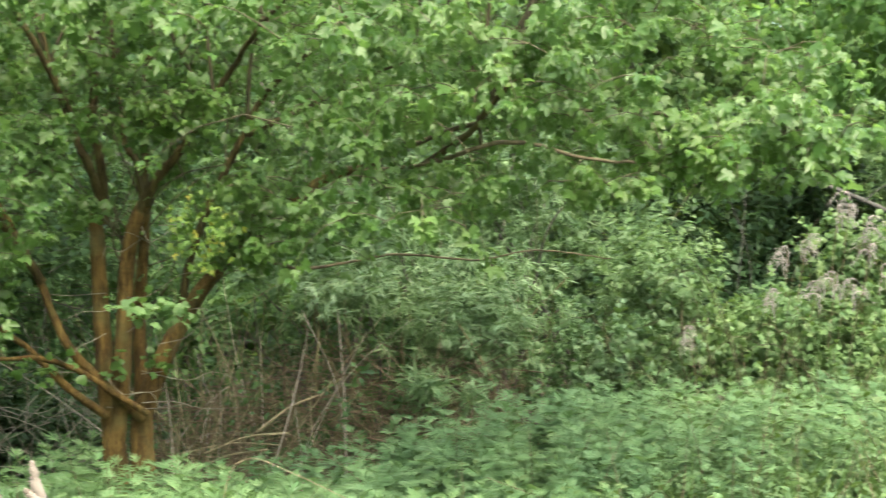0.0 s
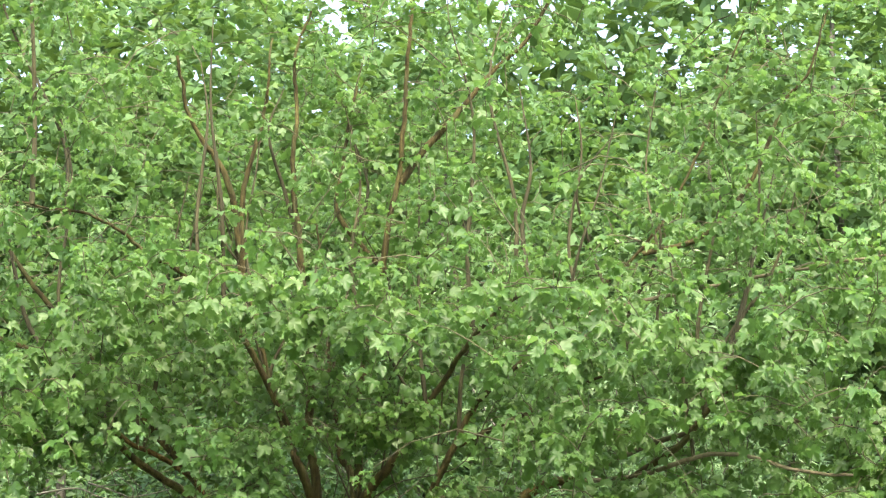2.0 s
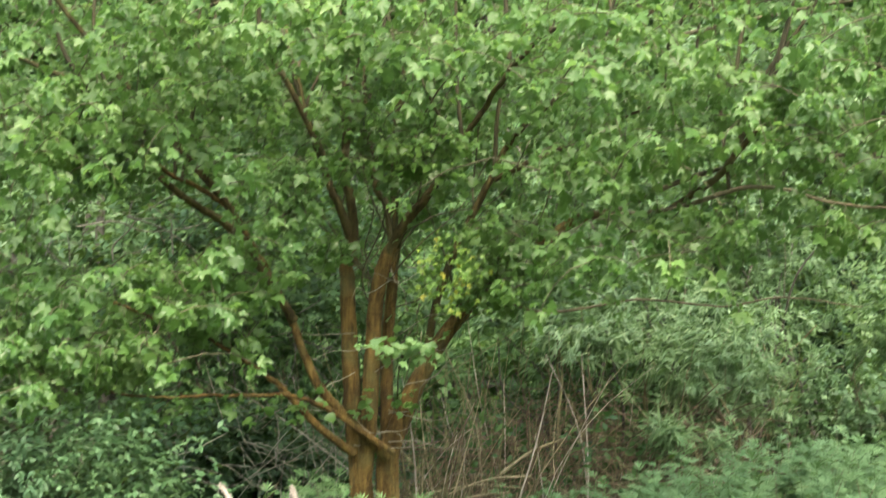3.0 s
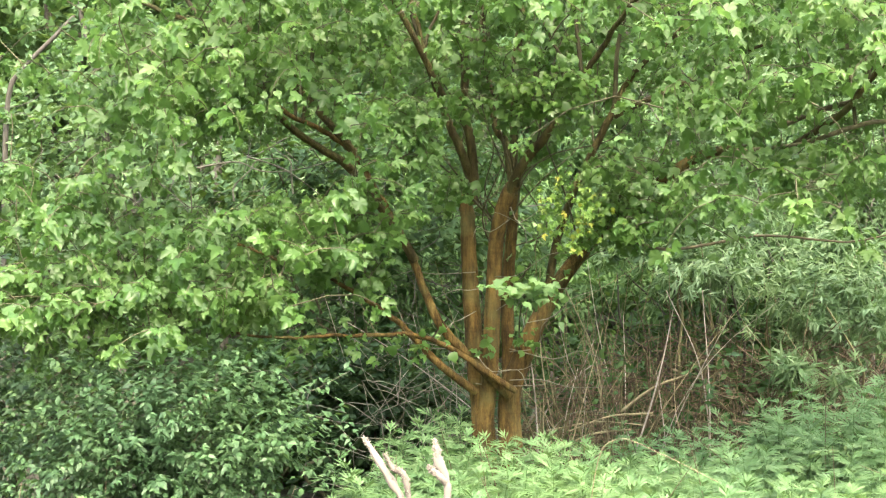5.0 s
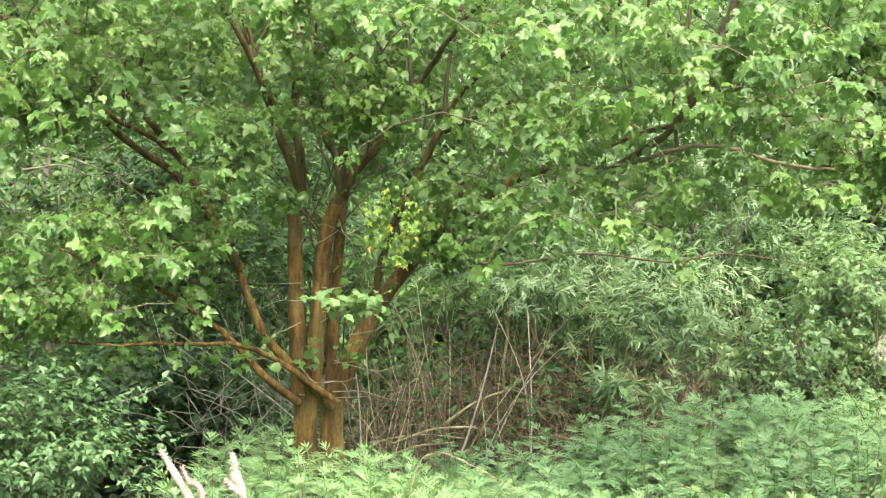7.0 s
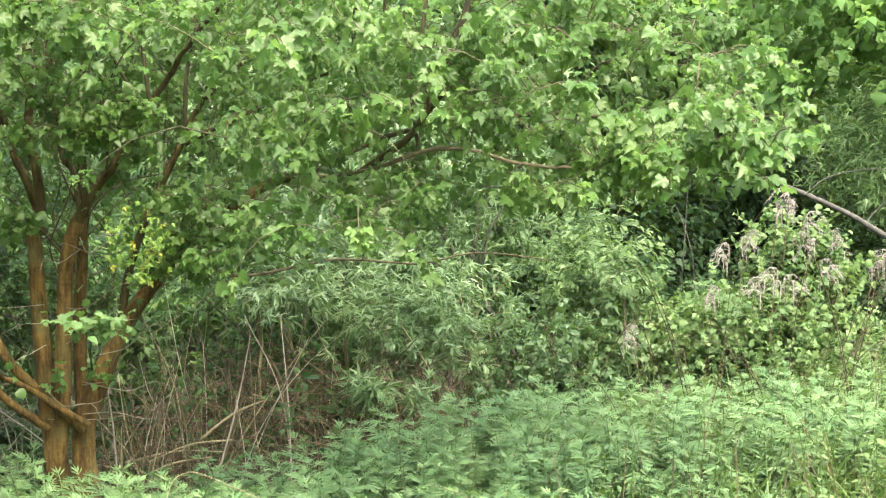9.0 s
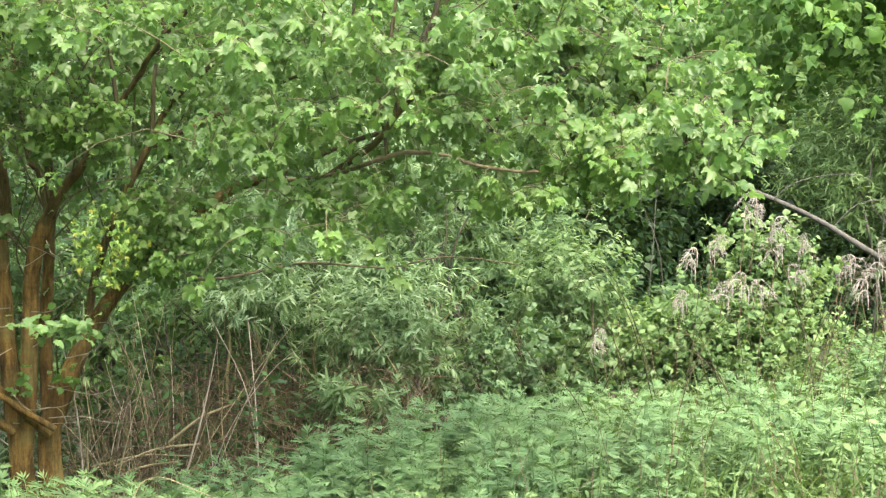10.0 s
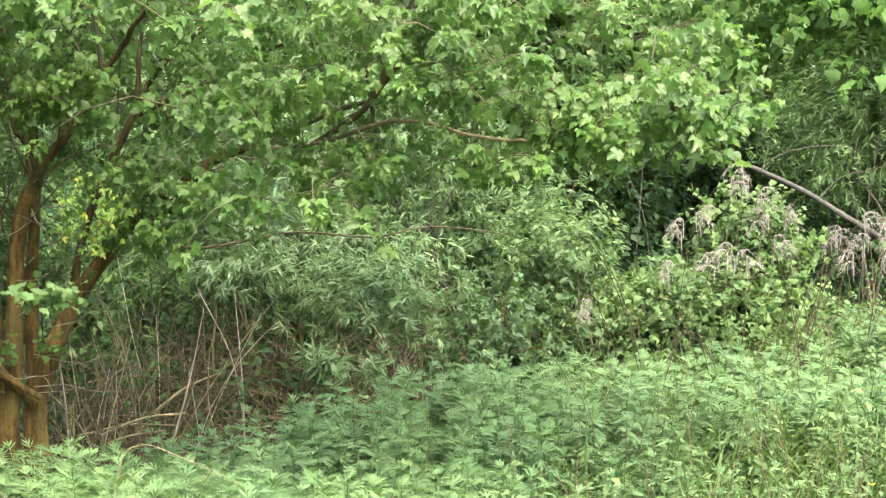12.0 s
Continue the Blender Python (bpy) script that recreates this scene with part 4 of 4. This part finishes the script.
def dead_thicket():
    # fans of dead and half-dead canes: foot x, foot y, canes, spread, height
    fans = [(-.36, 8.75, 15, .15, 1.0), (-.22, 9.0, 24, .30, 1.25), (-.12, 8.8, 30, .34, 1.2), (.02, 9.2, 18, .26, 1.3), (.10, 8.9, 24, .32, 1.15), (.22, 9.1, 20, .28, 1.2),
            (.36, 9.3, 14, .22, 1.1), (.50, 9.4, 12, .30, 1.0), (.66, 9.2, 12, .30, .95), (.82, 9.3, 14, .30, .95), (1.0, 9.25, 14, .32, 1.0), (1.2, 9.4, 14, .3, 1.05), (1.42, 9.6, 10, .25, 1.1),
            (-.55, 9.4, 14, .25, 1.4), (-.8, 9.6, 12, .25, 1.5), (.2, 9.7, 16, .25, 1.5), (.9, 9.9, 12, .25, 1.5), (1.75, 9.7, 12, .25, 1.1), (2.1, 9.75, 10, .3, 1.0), (2.6, 9.8, 10, .3, .9)]
    for n, (sx, sy, count, spread, tall) in enumerate(fans):
        base = np.array([sx, sy, float(ground_z(sx, sy))])
        clump = thing("dead_stem_clump", "clump of thin dry brown and olive stems behind the tree", "dead stems", "dead stems of the thicket", at=tuple(base))
        for k in range(count):
            p0 = np.array([rng.normal(0, .05), rng.normal(0, .05), -.03])
            way = np.array([rng.normal(0, spread * 1.35), rng.normal(0, spread * .7), 1.0])
            length = tall * rng.uniform(.45, 1.15)
            p3 = p0 + way * length * np.array([1, 1, 1 - .25 * abs(way[0])])
            bow = rng.normal(0, .085, 3) * length
            h = Heap()
            r = rng.uniform(.0022, .0042) if k % 7 else rng.uniform(.004, .0062)
            tube(h, smooth_line([p0, p0 * .66 + p3 * .34 + bow, p0 * .33 + p3 * .67 + bow * .9, p3], 9), [r, r * .8, r * .4], 4)
            part("stem", h, (DEAD, OLIVE_STEM, RUSSET, OLIVE_STEM)[(k + n) % 4] if (k + 3 * n) % 13 else PALE, clump)
    # the low matted tangle of fallen stems
    h = Heap()
    for k in range(560):
        x = rng.uniform(-.5, 1.45)
        y = rng.uniform(8.85, 9.9)
        z = float(ground_z(x, y)) + rng.random() ** 1.1 * .78 * (1 - .25 * abs(x - .45))
        a = rng.normal(0, .62) + (math.pi if k % 2 else 0)
        way = np.array([math.cos(a), rng.normal(0, .35), math.sin(a) * .8 - .1])
        half = way * rng.uniform(.12, .42)
        bow = np.array([rng.normal(0, .03), 0, rng.uniform(-.02, .07)])
        p = [np.array([x, y, z]) + d for d in (-half, bow, half)]
        for q in p:
            q[2] = max(q[2], .02)
        tube(h, smooth_line(p, 6), [rng.uniform(.0014, .004), .0012], 3)
    tagged(part("brushwood", h, RUSSET), label="matted tangle of dark russet fallen stems", category="brushwood", kind="stuff")
    h = Heap()
    for k in range(150):
        x, y = rng.uniform(-.45, 1.5), rng.uniform(8.75, 9.5)
        foot = np.array([x, y, float(ground_z(x, y)) + rng.uniform(0, .35)])
        a = rng.uniform(.15, 2.95)
        tip = foot + np.array([math.cos(a), rng.normal(0, .2), math.sin(a) * .75]) * rng.uniform(.3, .8)
        tube(h, smooth_line([foot, foot * .66 + tip * .34 + rng.normal(0, .035, 3), foot * .33 + tip * .67 + rng.normal(0, .04, 3), tip], 8), [rng.uniform(.0016, .0036), .001], 3)
    tagged(part("brushwood", h, DEAD), label="pale dry stems criss-crossing in the dead thicket", category="brushwood", kind="stuff")
    for x, y, z, dx, dz, r in ((-.02, 8.55, .50, -.42, -.10, .007), (-.12, 8.6, .40, -.4, -.12, .006), (.2, 8.8, .62, .36, .2, .010), (-.1, 8.7, .45, .5, .03, .006), (.75, 9.0, .45, .3, .32, .005), (.55, 9.1, .6, .5, -.25, .005)):
        single_stem("dead_stalk", "weathered dry stick lying in the dead tangle", "stalk", [(x - dx * .5, y, z - dz * .5), (x, y + .03, z + .03), (x + dx * .5, y + .05, z + dz * .5)], r, r * .5, DEAD, 5)
    # dead twigs on the shaded side of the trunk
    h = Heap()
    for k in range(85):
        foot = np.array([rng.uniform(-1.35, -.6), rng.uniform(8.1, 8.9), rng.uniform(.1, .9)])
        way = unit(np.array([rng.normal(-.2, .8), rng.normal(0, .3), rng.normal(.15, .5)]))
        tip = foot + way * rng.uniform(.25, .7)
        tip[2] = max(tip[2], .1)
        tube(h, smooth_line([foot, foot * .66 + tip * .34 + rng.normal(0, .06, 3), foot * .33 + tip * .67 + rng.normal(0, .07, 3), tip], 10), [rng.uniform(.0018, .0036), .001], 4)
    tagged(part("dead_twigs", h, DEAD_TWIG), label="bare grey dead twigs beside the trunk", category="dead twigs", kind="stuff")
    h = Heap()
    for k in range(220):
        foot = np.array([rng.uniform(-3.2, -.6), rng.uniform(9.0, 10.2), rng.uniform(.9, 2.3)])
        way = unit(np.array([rng.normal(0, 1), rng.normal(-.3, .3), rng.normal(.2, .7)]))
        tip = foot + way * rng.uniform(.15, .6)
        tube(h, smooth_line([foot, (foot + tip) / 2 + rng.normal(0, .06, 3), tip], 7), [rng.uniform(.002, .0045), .0012], 3)
    tagged(part("dead_twigs", h, GREY), label="thin dim grey twigs in the shade behind the crown", category="dead twigs", kind="stuff")


dead_thicket()


single_stem("fallen_branch", "bare grey fallen branch leaning across the dark hollow", "branch", [(3.2, 11.9, 2.24), (3.55, 11.7, 2.1), (3.86, 11.5, 1.94), (4.21, 11.3, 1.77), (4.46, 11.1, 1.62), (4.7, 10.95, 1.44), (4.95, 10.85, 1.27), (5.4, 10.7, .95), (5.9, 10.5, .45)], .010, .027, GREY_BRANCH, 9)
for course in ([(4.2, 11.28, 1.76), (4.35, 11.2, 1.88), (4.6, 11.1, 1.93), (4.85, 11.1, 1.91)], [(4.55, 11.06, 1.56), (4.75, 11.1, 1.72), (5.0, 11.1, 1.77), (5.35, 11.2, 1.9)], [(5.05, 11.6, .6), (5.12, 11.5, 1.6), (5.3, 11.5, 2.5)], [(3.4, 11.3, .7), (3.36, 11.2, 1.4), (3.15, 11.3, 2.0)], [(3.25, 11.3, .7), (3.3, 11.2, 1.3), (3.38, 11.3, 1.9)]):
    single_stem("bare_branch", "thin bare grey branch beside the dark hollow", "branch", course, .0045, .002, GREY_BRANCH, 5)
for course in ([(-2.03, 8.9, 1.62), (-2.03, 8.9, 1.7), (-1.95, 8.9, 1.78), (-1.9, 8.9, 1.84), (-1.77, 8.9, 1.85)], [(-1.71, 8.9, 1.66), (-1.72, 8.9, 1.77), (-1.72, 8.9, 1.82), (-1.74, 8.9, 1.85), (-1.82, 8.9, 1.91)], [(-1.96, 8.9, 1.86), (-1.78, 8.9, 1.8), (-1.65, 8.9, 1.72), (-1.5, 8.9, 1.6)], [(-2.23, 8.9, 1.8), (-2.02, 8.9, 1.83), (-1.87, 8.9, 1.78), (-1.69, 8.9, 1.79), (-1.45, 8.8, 1.84)]):
    single_stem("bare_branch", "thin crooked dead branch under the crown", "branch", course, .006, .0025, DEAD_TWIG, 5)
single_stem("fallen_branch", "weathered bent branch hanging in the thicket", "branch", [(-3.25, 10, 2.75), (-3.38, 10, 2.62), (-3.56, 10, 2.44), (-3.67, 10, 2.23), (-3.7, 10, 1.4), (-3.72, 10, -.05)], .012, .02, GREY)
single_stem("dead_stalk", "pale dry upright stalk in the dead tangle", "stalk", [(.49, 8.8, .0), (.49, 8.85, .6), (.46, 9, 1.15)], .0045, .0025, PALE, 5)
single_stem("dead_stalk", "pale dry leaning stalk in the dead tangle", "stalk", [(.52, 8.9, .0), (.46, 9, .7), (.27, 9, 1.15)], .005, .0025, PALE, 5)
single_stem("dry_grass_straw", "arched dry grass straw over the mugwort", "straw", [(-.14, 6.25, .1), (-.09, 6.2, .62), (-.01, 6.2, .74), (.15, 6.1, .70), (.34, 6.0, .62)], .002, .0012, DEAD, 5)


def ground_ivy():
    h = Heap()
    n = 9000
    x, y = rng.uniform(-6, 8, n), rng.uniform(8.2, 14, n)
    ok = y > field_edge(x) - .4
    x, y = x[ok], y[ok]
    p = np.stack([x, y, ground_z(x, y) + rng.uniform(.01, .10, len(x))], -1)
    a = rand_dirs(len(x)) * np.array([1, 1, .4]) + np.array([0, -.2, .1])
    scatter(h, KITE[0], p, a, np.array([[0, -.3, 1.0]]) + rng.normal(0, .3, (len(x), 3)), rng.uniform(.05, .10, len(x)))
    # the darkened leaf colour carries the shade on this ground
    tagged(part("ground_ivy", h, LEAF_DEEP_SHADE), label="ivy leaves darkened for shade, carpeting the ground", category="ivy", kind="stuff")


# ---- mugwort, grass ----
def field_edge(x):
    return np.interp(x, [-5, -3, -1.6, -.8, -.2, 1, 2, 3, 4, 6], [5.4, 5.5, 5.9, 8.0, 8.5, 8.7, 9.0, 9.0, 8.8, 8.9])


def mugwort_field():
    h, hs = Heap(), Heap()
    n = 4700
    x, y = rng.uniform(-3.6, 5.2, n), rng.uniform(4.4, 10, n)
    ok = (y < field_edge(x) + rng.normal(0, .06, n)) & (np.hypot(x + .56, y - 8) > .16)
    ok &= ~((x > 1.6) & (y < 7.3) & (rng.random(n) < np.interp(x, [1.4, 2.4], [.5, .92])))
    ok &= ~((y < 6.2) & (rng.random(n) < .25))
    ok &= ~((np.sin(5.3 * x + 2.1 * np.sin(3.1 * y)) * np.sin(4.7 * y + 1.7 * np.sin(2.9 * x)) > .35) & (rng.random(n) < .6))
    ok &= np.abs(x - y * .06) < y * .47 + .3
    x, y = x[ok], y[ok]
    z = ground_z(x, y)
    tall = .28 + .27 * rng.random(len(x)) + .07 * np.sin(x * 2.1 + y * 1.3) + .04 * np.clip((x + .5) * 1.6, 0, 1) * np.clip(2.2 - x, 0, 1) * np.clip(y - 7.4, 0, 1)
    pos, along, up, size = [], [], [], []
    for px, py, pz, ht in zip(x, y, z, tall):
        lean = rng.normal(0, .07, 2)
        line = smooth_line([(px, py, pz - .02), (px + lean[0] * .5, py + lean[1] * .5, pz + ht * .5), (px + lean[0], py + lean[1], pz + ht)], 4)
        tube(hs, line, [.004, .002], 3)
        m = 20
        u = np.linspace(.3, 1.0, m) ** .8
        c = line[0] + (line[-1] - line[0]) * u[:, None]
        ang = np.arange(m) * 2.4 + rng.uniform(0, 6.3)
        lift = np.interp(u, [.25, .75, .93, 1.0], [-.15, .05, .35, 1.1]) + rng.normal(0, .22, m)
        pos.append(c)
        along.append(np.stack([np.cos(ang), np.sin(ang), lift], -1))
        up.append(np.stack([-np.cos(ang) * lift, -np.sin(ang) * lift - np.interp(py, [6.2, 7.4], [0, .55]), np.ones(m)], -1))
        size.append(np.interp(u, [.25, .75, 1.0], [.10, .115, .08]) * rng.uniform(.75, 1.25, m))
    pos, along, up, size = (np.concatenate(a) for a in (pos, along, up, size))
    kind = rng.integers(0, 3, len(pos))
    for k in range(3):
        m = kind == k
        scatter(h, MUGWORT[k], pos[m], along[m], up[m], size[m])
    field = thing("mugwort_field", "thick stand of fresh green mugwort covering the ground", "mugwort")
    field["kind"] = "stuff"
    part("leaves", h, LEAF_MUGWORT, field, kind="stuff")
    part("stems", hs, LEAF_MUGWORT, field, kind="stuff")


ground_ivy()
mugwort_field()


def grass_tufts():
    h = Heap()
    n = 20000
    x, y = rng.uniform(-4, 5.4, n), rng.uniform(4.3, 9.6, n)
    w = np.interp(x, [-4, -.5, 1.2, 2.4, 5], [.12, .05, .12, .7, .9])
    ok = (rng.random(n) < w) & (y < field_edge(x) + .3)
    x, y = x[ok], y[ok]
    v, q = blade([(0, .008), (.35, .010), (.7, .008), (1, 0)], .3, .75)
    p = np.stack([x, y, ground_z(x, y) - .01], -1)
    a = np.stack([rng.normal(0, .3, len(x)), rng.normal(0, .3, len(x)), np.ones(len(x))], -1)
    scatter(h, (v, q), p, a, rng.normal(0, 1, (len(x), 3)), rng.uniform(.24, .5, len(x)))
    tagged(part("grass", h, GRASS), label="long grass blades among the mugwort", category="grass", kind="stuff")


grass_tufts()


def broad_weeds():
    """Leafy weeds with oval leaves that mix with the mugwort on the bank."""
    h, hs = Heap(), Heap()
    n = 2600
    x, y = rng.uniform(.9, 5.2, n), rng.uniform(4.5, 9.3, n)
    ok = (rng.random(n) < np.interp(x, [.9, 1.8, 3, 5], [.08, .5, .8, .8])) & (y < field_edge(x) + .1) & (np.abs(x - y * .06) < y * .47 + .3)
    pos, along, up, size = [], [], [], []
    for px, py in zip(x[ok], y[ok]):
        pz, ht = float(ground_z(px, py)), rng.uniform(.30, .56)
        lean = rng.normal(0, .08, 2)
        a, b = np.array([px, py, pz - .02]), np.array([px + lean[0], py + lean[1], pz + ht])
        tube(hs, np.array([a, (a + b) / 2, b]), [.003, .0015], 3)
        m = 16
        u = np.linspace(.4, 1, m)[:, None]
        ang = np.arange(m) * 2.4 + rng.uniform(0, 6.3)
        pos.append(a + (b - a) * u)
        along.append(np.stack([np.cos(ang), np.sin(ang), rng.uniform(-.5, .6, m)], -1))
        up.append(np.stack([rng.normal(0, .45, m), rng.normal(-.15, .45, m), np.ones(m)], -1))
        size.append(rng.uniform(.034, .062) * rng.uniform(.7, 1.15, m))
    pos, along, up, size = (np.concatenate(a) for a in (pos, along, up, size))
    kind = rng.integers(0, 3, len(pos))
    for k, shape in enumerate((DOGWOOD[1], DOGWOOD[0], LANCE[0])):
        m = kind == k
        scatter(h, shape, pos[m], along[m], up[m], size[m])
    weeds = thing("broadleaf_weeds", "pale green leafy weeds mixed into the mugwort", "weeds")
    weeds["kind"] = "stuff"
    part("leaves", h, LEAF_WEED, weeds, kind="stuff")
    part("stems", hs, LEAF_WEED, weeds, kind="stuff")


broad_weeds()


def field_stalks():
    h = Heap()
    for k in range(320):
        x = rng.uniform(-2.5, 5) if k % 4 == 0 else rng.uniform(1.4, 5)
        y = rng.uniform(5.2, min(9.2, float(field_edge(x)) + .2))
        z = float(ground_z(x, y))
        if abs(x + .56) < .25 and y > 7.7:
            continue
        ht = rng.uniform(.35, .72)
        lean = rng.normal(0, .12, 2) * (3 if k % 7 == 0 else 1)
        p = [(x, y, z - .02), (x + lean[0] * .4, y + lean[1] * .4, z + ht * .55), (x + lean[0], y + lean[1], z + ht)]
        tube(h, smooth_line(p, 6), [rng.uniform(.0018, .0032), .001], 4)
    tagged(part("weed_stalks", h, RUSSET), label="thin brown weed stalks standing in the mugwort", category="weed stalks", kind="stuff")


field_stalks()


def bramble_canes():
    """Dark bare canes that arch through the vine mound."""
    h = Heap()
    for k in range(46):
        x, y = rng.uniform(1.9, 4.6), rng.uniform(8.2, 8.9)
        z = float(ground_z(x, y))
        side, reach = rng.choice((-1, 1)), rng.uniform(.12, .6)
        top = rng.uniform(.55, 1.15)
        p = [(x, y, z - .02), (x + side * reach * .25, y - .02, z + top * .6), (x + side * reach * .7, y - .06, z + top), (x + side * reach * 1.2, y - .1, z + top * rng.uniform(.75, 1.05))]
        tube(h, smooth_line(p, 10), [rng.uniform(.002, .004), .0012], 4)
    tagged(part("bramble_canes", h, YOUNG_BARK), label="thin dark bare canes arching through the vines", category="canes", kind="stuff")


bramble_canes()


# ---- dry plumes, near stalks, flower ----
def plume_heap(heap, top, reach, turn):
    """A dry flower head: a spray that arches over to one side and trails curled woolly side shoots."""
    top = np.array(top)
    side = np.array([math.cos(turn), .5 * math.sin(turn), 0])
    axis = smooth_line([top - np.array([0, 0, .10]), top, top + side * reach * .5 + np.array([0, 0, .012]), top + side * reach + np.array([0, 0, -.05])], 24)
    tube(heap, axis, [.002, .0022, .001], 4)
    for k in range(32):
        i = int(rng.integers(3, 24))
        c = axis[i]
        way = side * rng.uniform(-.2, 1.2) + np.array([rng.normal(0, .6), rng.normal(0, .6), rng.uniform(-.7, .35)])
        long = rng.uniform(.012, .036) * (1.2 if i > 9 else .8)
        mid = c + unit(way) * long * .6
        tip = mid + (unit(way) * rng.uniform(.1, .9) + np.array([rng.normal(0, .3), 0, rng.uniform(-1.3, -.3)])) * long * rng.uniform(.4, .9)
        tube(heap, smooth_line([c, mid, tip], 6), [.0008, .0016, .0007], 3, rough=.3)


def dry_plant(at, top, reach, turn):
    ob = thing("dead_goldenrod", "dead goldenrod stalk with pale feathery seed head", "dry plant", "dead goldenrod stalks", at=at)
    o = np.array(at)
    hs, hp = Heap(), Heap()
    top = np.array(top)
    tube(hs, smooth_line([o - o, (top - o) * np.array([.3, .3, .6]), top - o], 10), [.003, .0018], 5)
    for k in range(3):
        plume_heap(hp, top - o + np.array([rng.normal(0, .02), rng.normal(0, .02), -.035 * k]), reach * rng.uniform(.55, 1.05), turn + rng.normal(0, .6))
    stalk = part("stalk", hs, RUSSET, ob)
    part("seed_head", hp, PLUME, stalk, "pale feathery dry seed head", kind="stuff")


for x, y, z, reach, turn in [(3.22, 9.05, 1.32, 0.12, 2.9), (3.11, 9.05, 1.27, 0.12, 3.3), (3.30, 9.05, 1.28, 0.13, 0.3), (3.50, 9.10, 1.36, 0.12, 0.2), (3.47, 9.30, 1.63, 0.14, 0.2), (3.39, 9.30, 1.77, 0.13, 3.0), (3.32, 9.30, 1.70, 0.14, 0.4), (3.66, 9.30, 1.52, 0.15, 0.1), (3.47, 9.20, 1.51, 0.12, 2.8), (4.16, 9.80, 1.39, 0.16, 3.1), (4.11, 9.80, 1.37, 0.15, 0.2), (4.35, 9.80, 1.47, 0.15, 0.1), (4.33, 9.80, 1.34, 0.15, 3.0), (4.45, 9.80, 1.24, 0.16, 0.2), (4.24, 9.80, 1.24, 0.14, 3.2), (4.49, 9.80, 1.39, 0.13, 2.9), (2.84, 9.00, 1.23, 0.08, 2.8), (2.36, 9.00, 1.03, 0.08, 0.3), (3.13, 9.30, 1.53, 0.09, 0.3), (3.02, 9.30, 1.46, 0.08, 3.0)]:
    gx, gy = x + rng.uniform(-.1, .1), y + .08
    dry_plant((gx, gy, float(ground_z(gx, gy)) - .02), (x, y, z), reach, turn)


def near_stalk(courses):
    """A bleached stalk, its forks knobbly with short wool: each fork is its radii and its course, the first from the ground."""
    foot = np.array(courses[0][1][0])
    ob = thing("dry_weed_stalk", "bleached dry weed stalk with woolly forked tip close by", "dry stalk", "bleached dry stalks", at=tuple(foot))
    for k, (radii, pts) in enumerate(courses):
        line = smooth_line([np.array(p) - foot for p in pts], 44)
        h = Heap()
        tube(h, line, radii, 9, rough=.16)
        stalk = part("stalk", h, WOOL, ob)
        hp = Heap()
        for _ in range(150):
            i = int(44 * (.62 + .38 * rng.random())) if k == 0 else int(rng.integers(8, 44))
            c = line[min(i, 43)]
            way = unit(unit(line[-1] - line[-6]) * .9 + rng.normal(0, .8, 3))
            r = np.interp(i / 44, np.linspace(0, 1, len(radii)), radii)
            tube(hp, smooth_line([c + way * r * .6, c + way * (r + .002), c + way * (r + rng.uniform(.002, .005))], 4), [.0009, .0011, .0004], 3)
        part("wool", hp, WOOL, stalk, kind="stuff")


near_stalk([([.005, .005, .0055, .0075, .0065, .003], [(-.26, 3.0, -.02), (-.33, 3.0, .7), (-.415, 3.0, 1.03), (-.44, 3.0, 1.09), (-.468, 3.0, 1.135), (-.492, 3.0, 1.172)]),
            ([.004, .005, .006, .005, .003], [(-.405, 3.0, 1.0), (-.412, 2.99, 1.075), (-.422, 2.99, 1.112), (-.440, 2.99, 1.122), (-.453, 2.99, 1.145)])])
near_stalk([([.005, .005, .0075, .006, .0105, .006, .006, .002], [(-.40, 3.02, -.02), (-.37, 3.01, .7), (-.345, 3.0, 1.04), (-.345, 3.0, 1.10), (-.358, 3.0, 1.128), (-.360, 3.0, 1.145), (-.362, 3.0, 1.158), (-.366, 3.0, 1.17)]),
            ([.004, .006, .005, .002], [(-.345, 3.0, 1.09), (-.352, 2.99, 1.105), (-.368, 2.99, 1.118), (-.374, 2.99, 1.125)])])


def meadow_flower(x, y, top):
    z = float(ground_z(x, y))
    ob = thing("yellow_flower", "small yellow meadow flower on a thin stem", "flower", at=(x, y, z))
    h = Heap()
    tube(h, smooth_line([(0, 0, -.02), (.01, 0, (top - z) * .5), (0, 0, top - z)], 8), [.002, .0012], 5)
    stem = part("stem", h, LEAF_MUGWORT, ob)
    petal = blade([(0, .08), (.5, .32), (.85, .26), (1, .1)], .1, -.35)
    m, t, bsdf, out = nodes("yellow_petal")
    t.links.new(ramp(t, noise_fac(t, 90, 3), [(0.3, (0.62, 0.42, 0.01)), (0.7, (0.75, 0.55, 0.02))]), bsdf.inputs["Base Color"])
    for k in range(7):
        a = k * 2 * math.pi / 7
        hp = Heap()
        scatter(hp, petal, np.array([[0, 0, top - z]]), np.array([[math.cos(a), math.sin(a), .35]]), np.array([[0, 0, 1.0]]), np.array([.012]))
        part("petal", hp, m, stem)


meadow_flower(2.66, 5.9, .53)
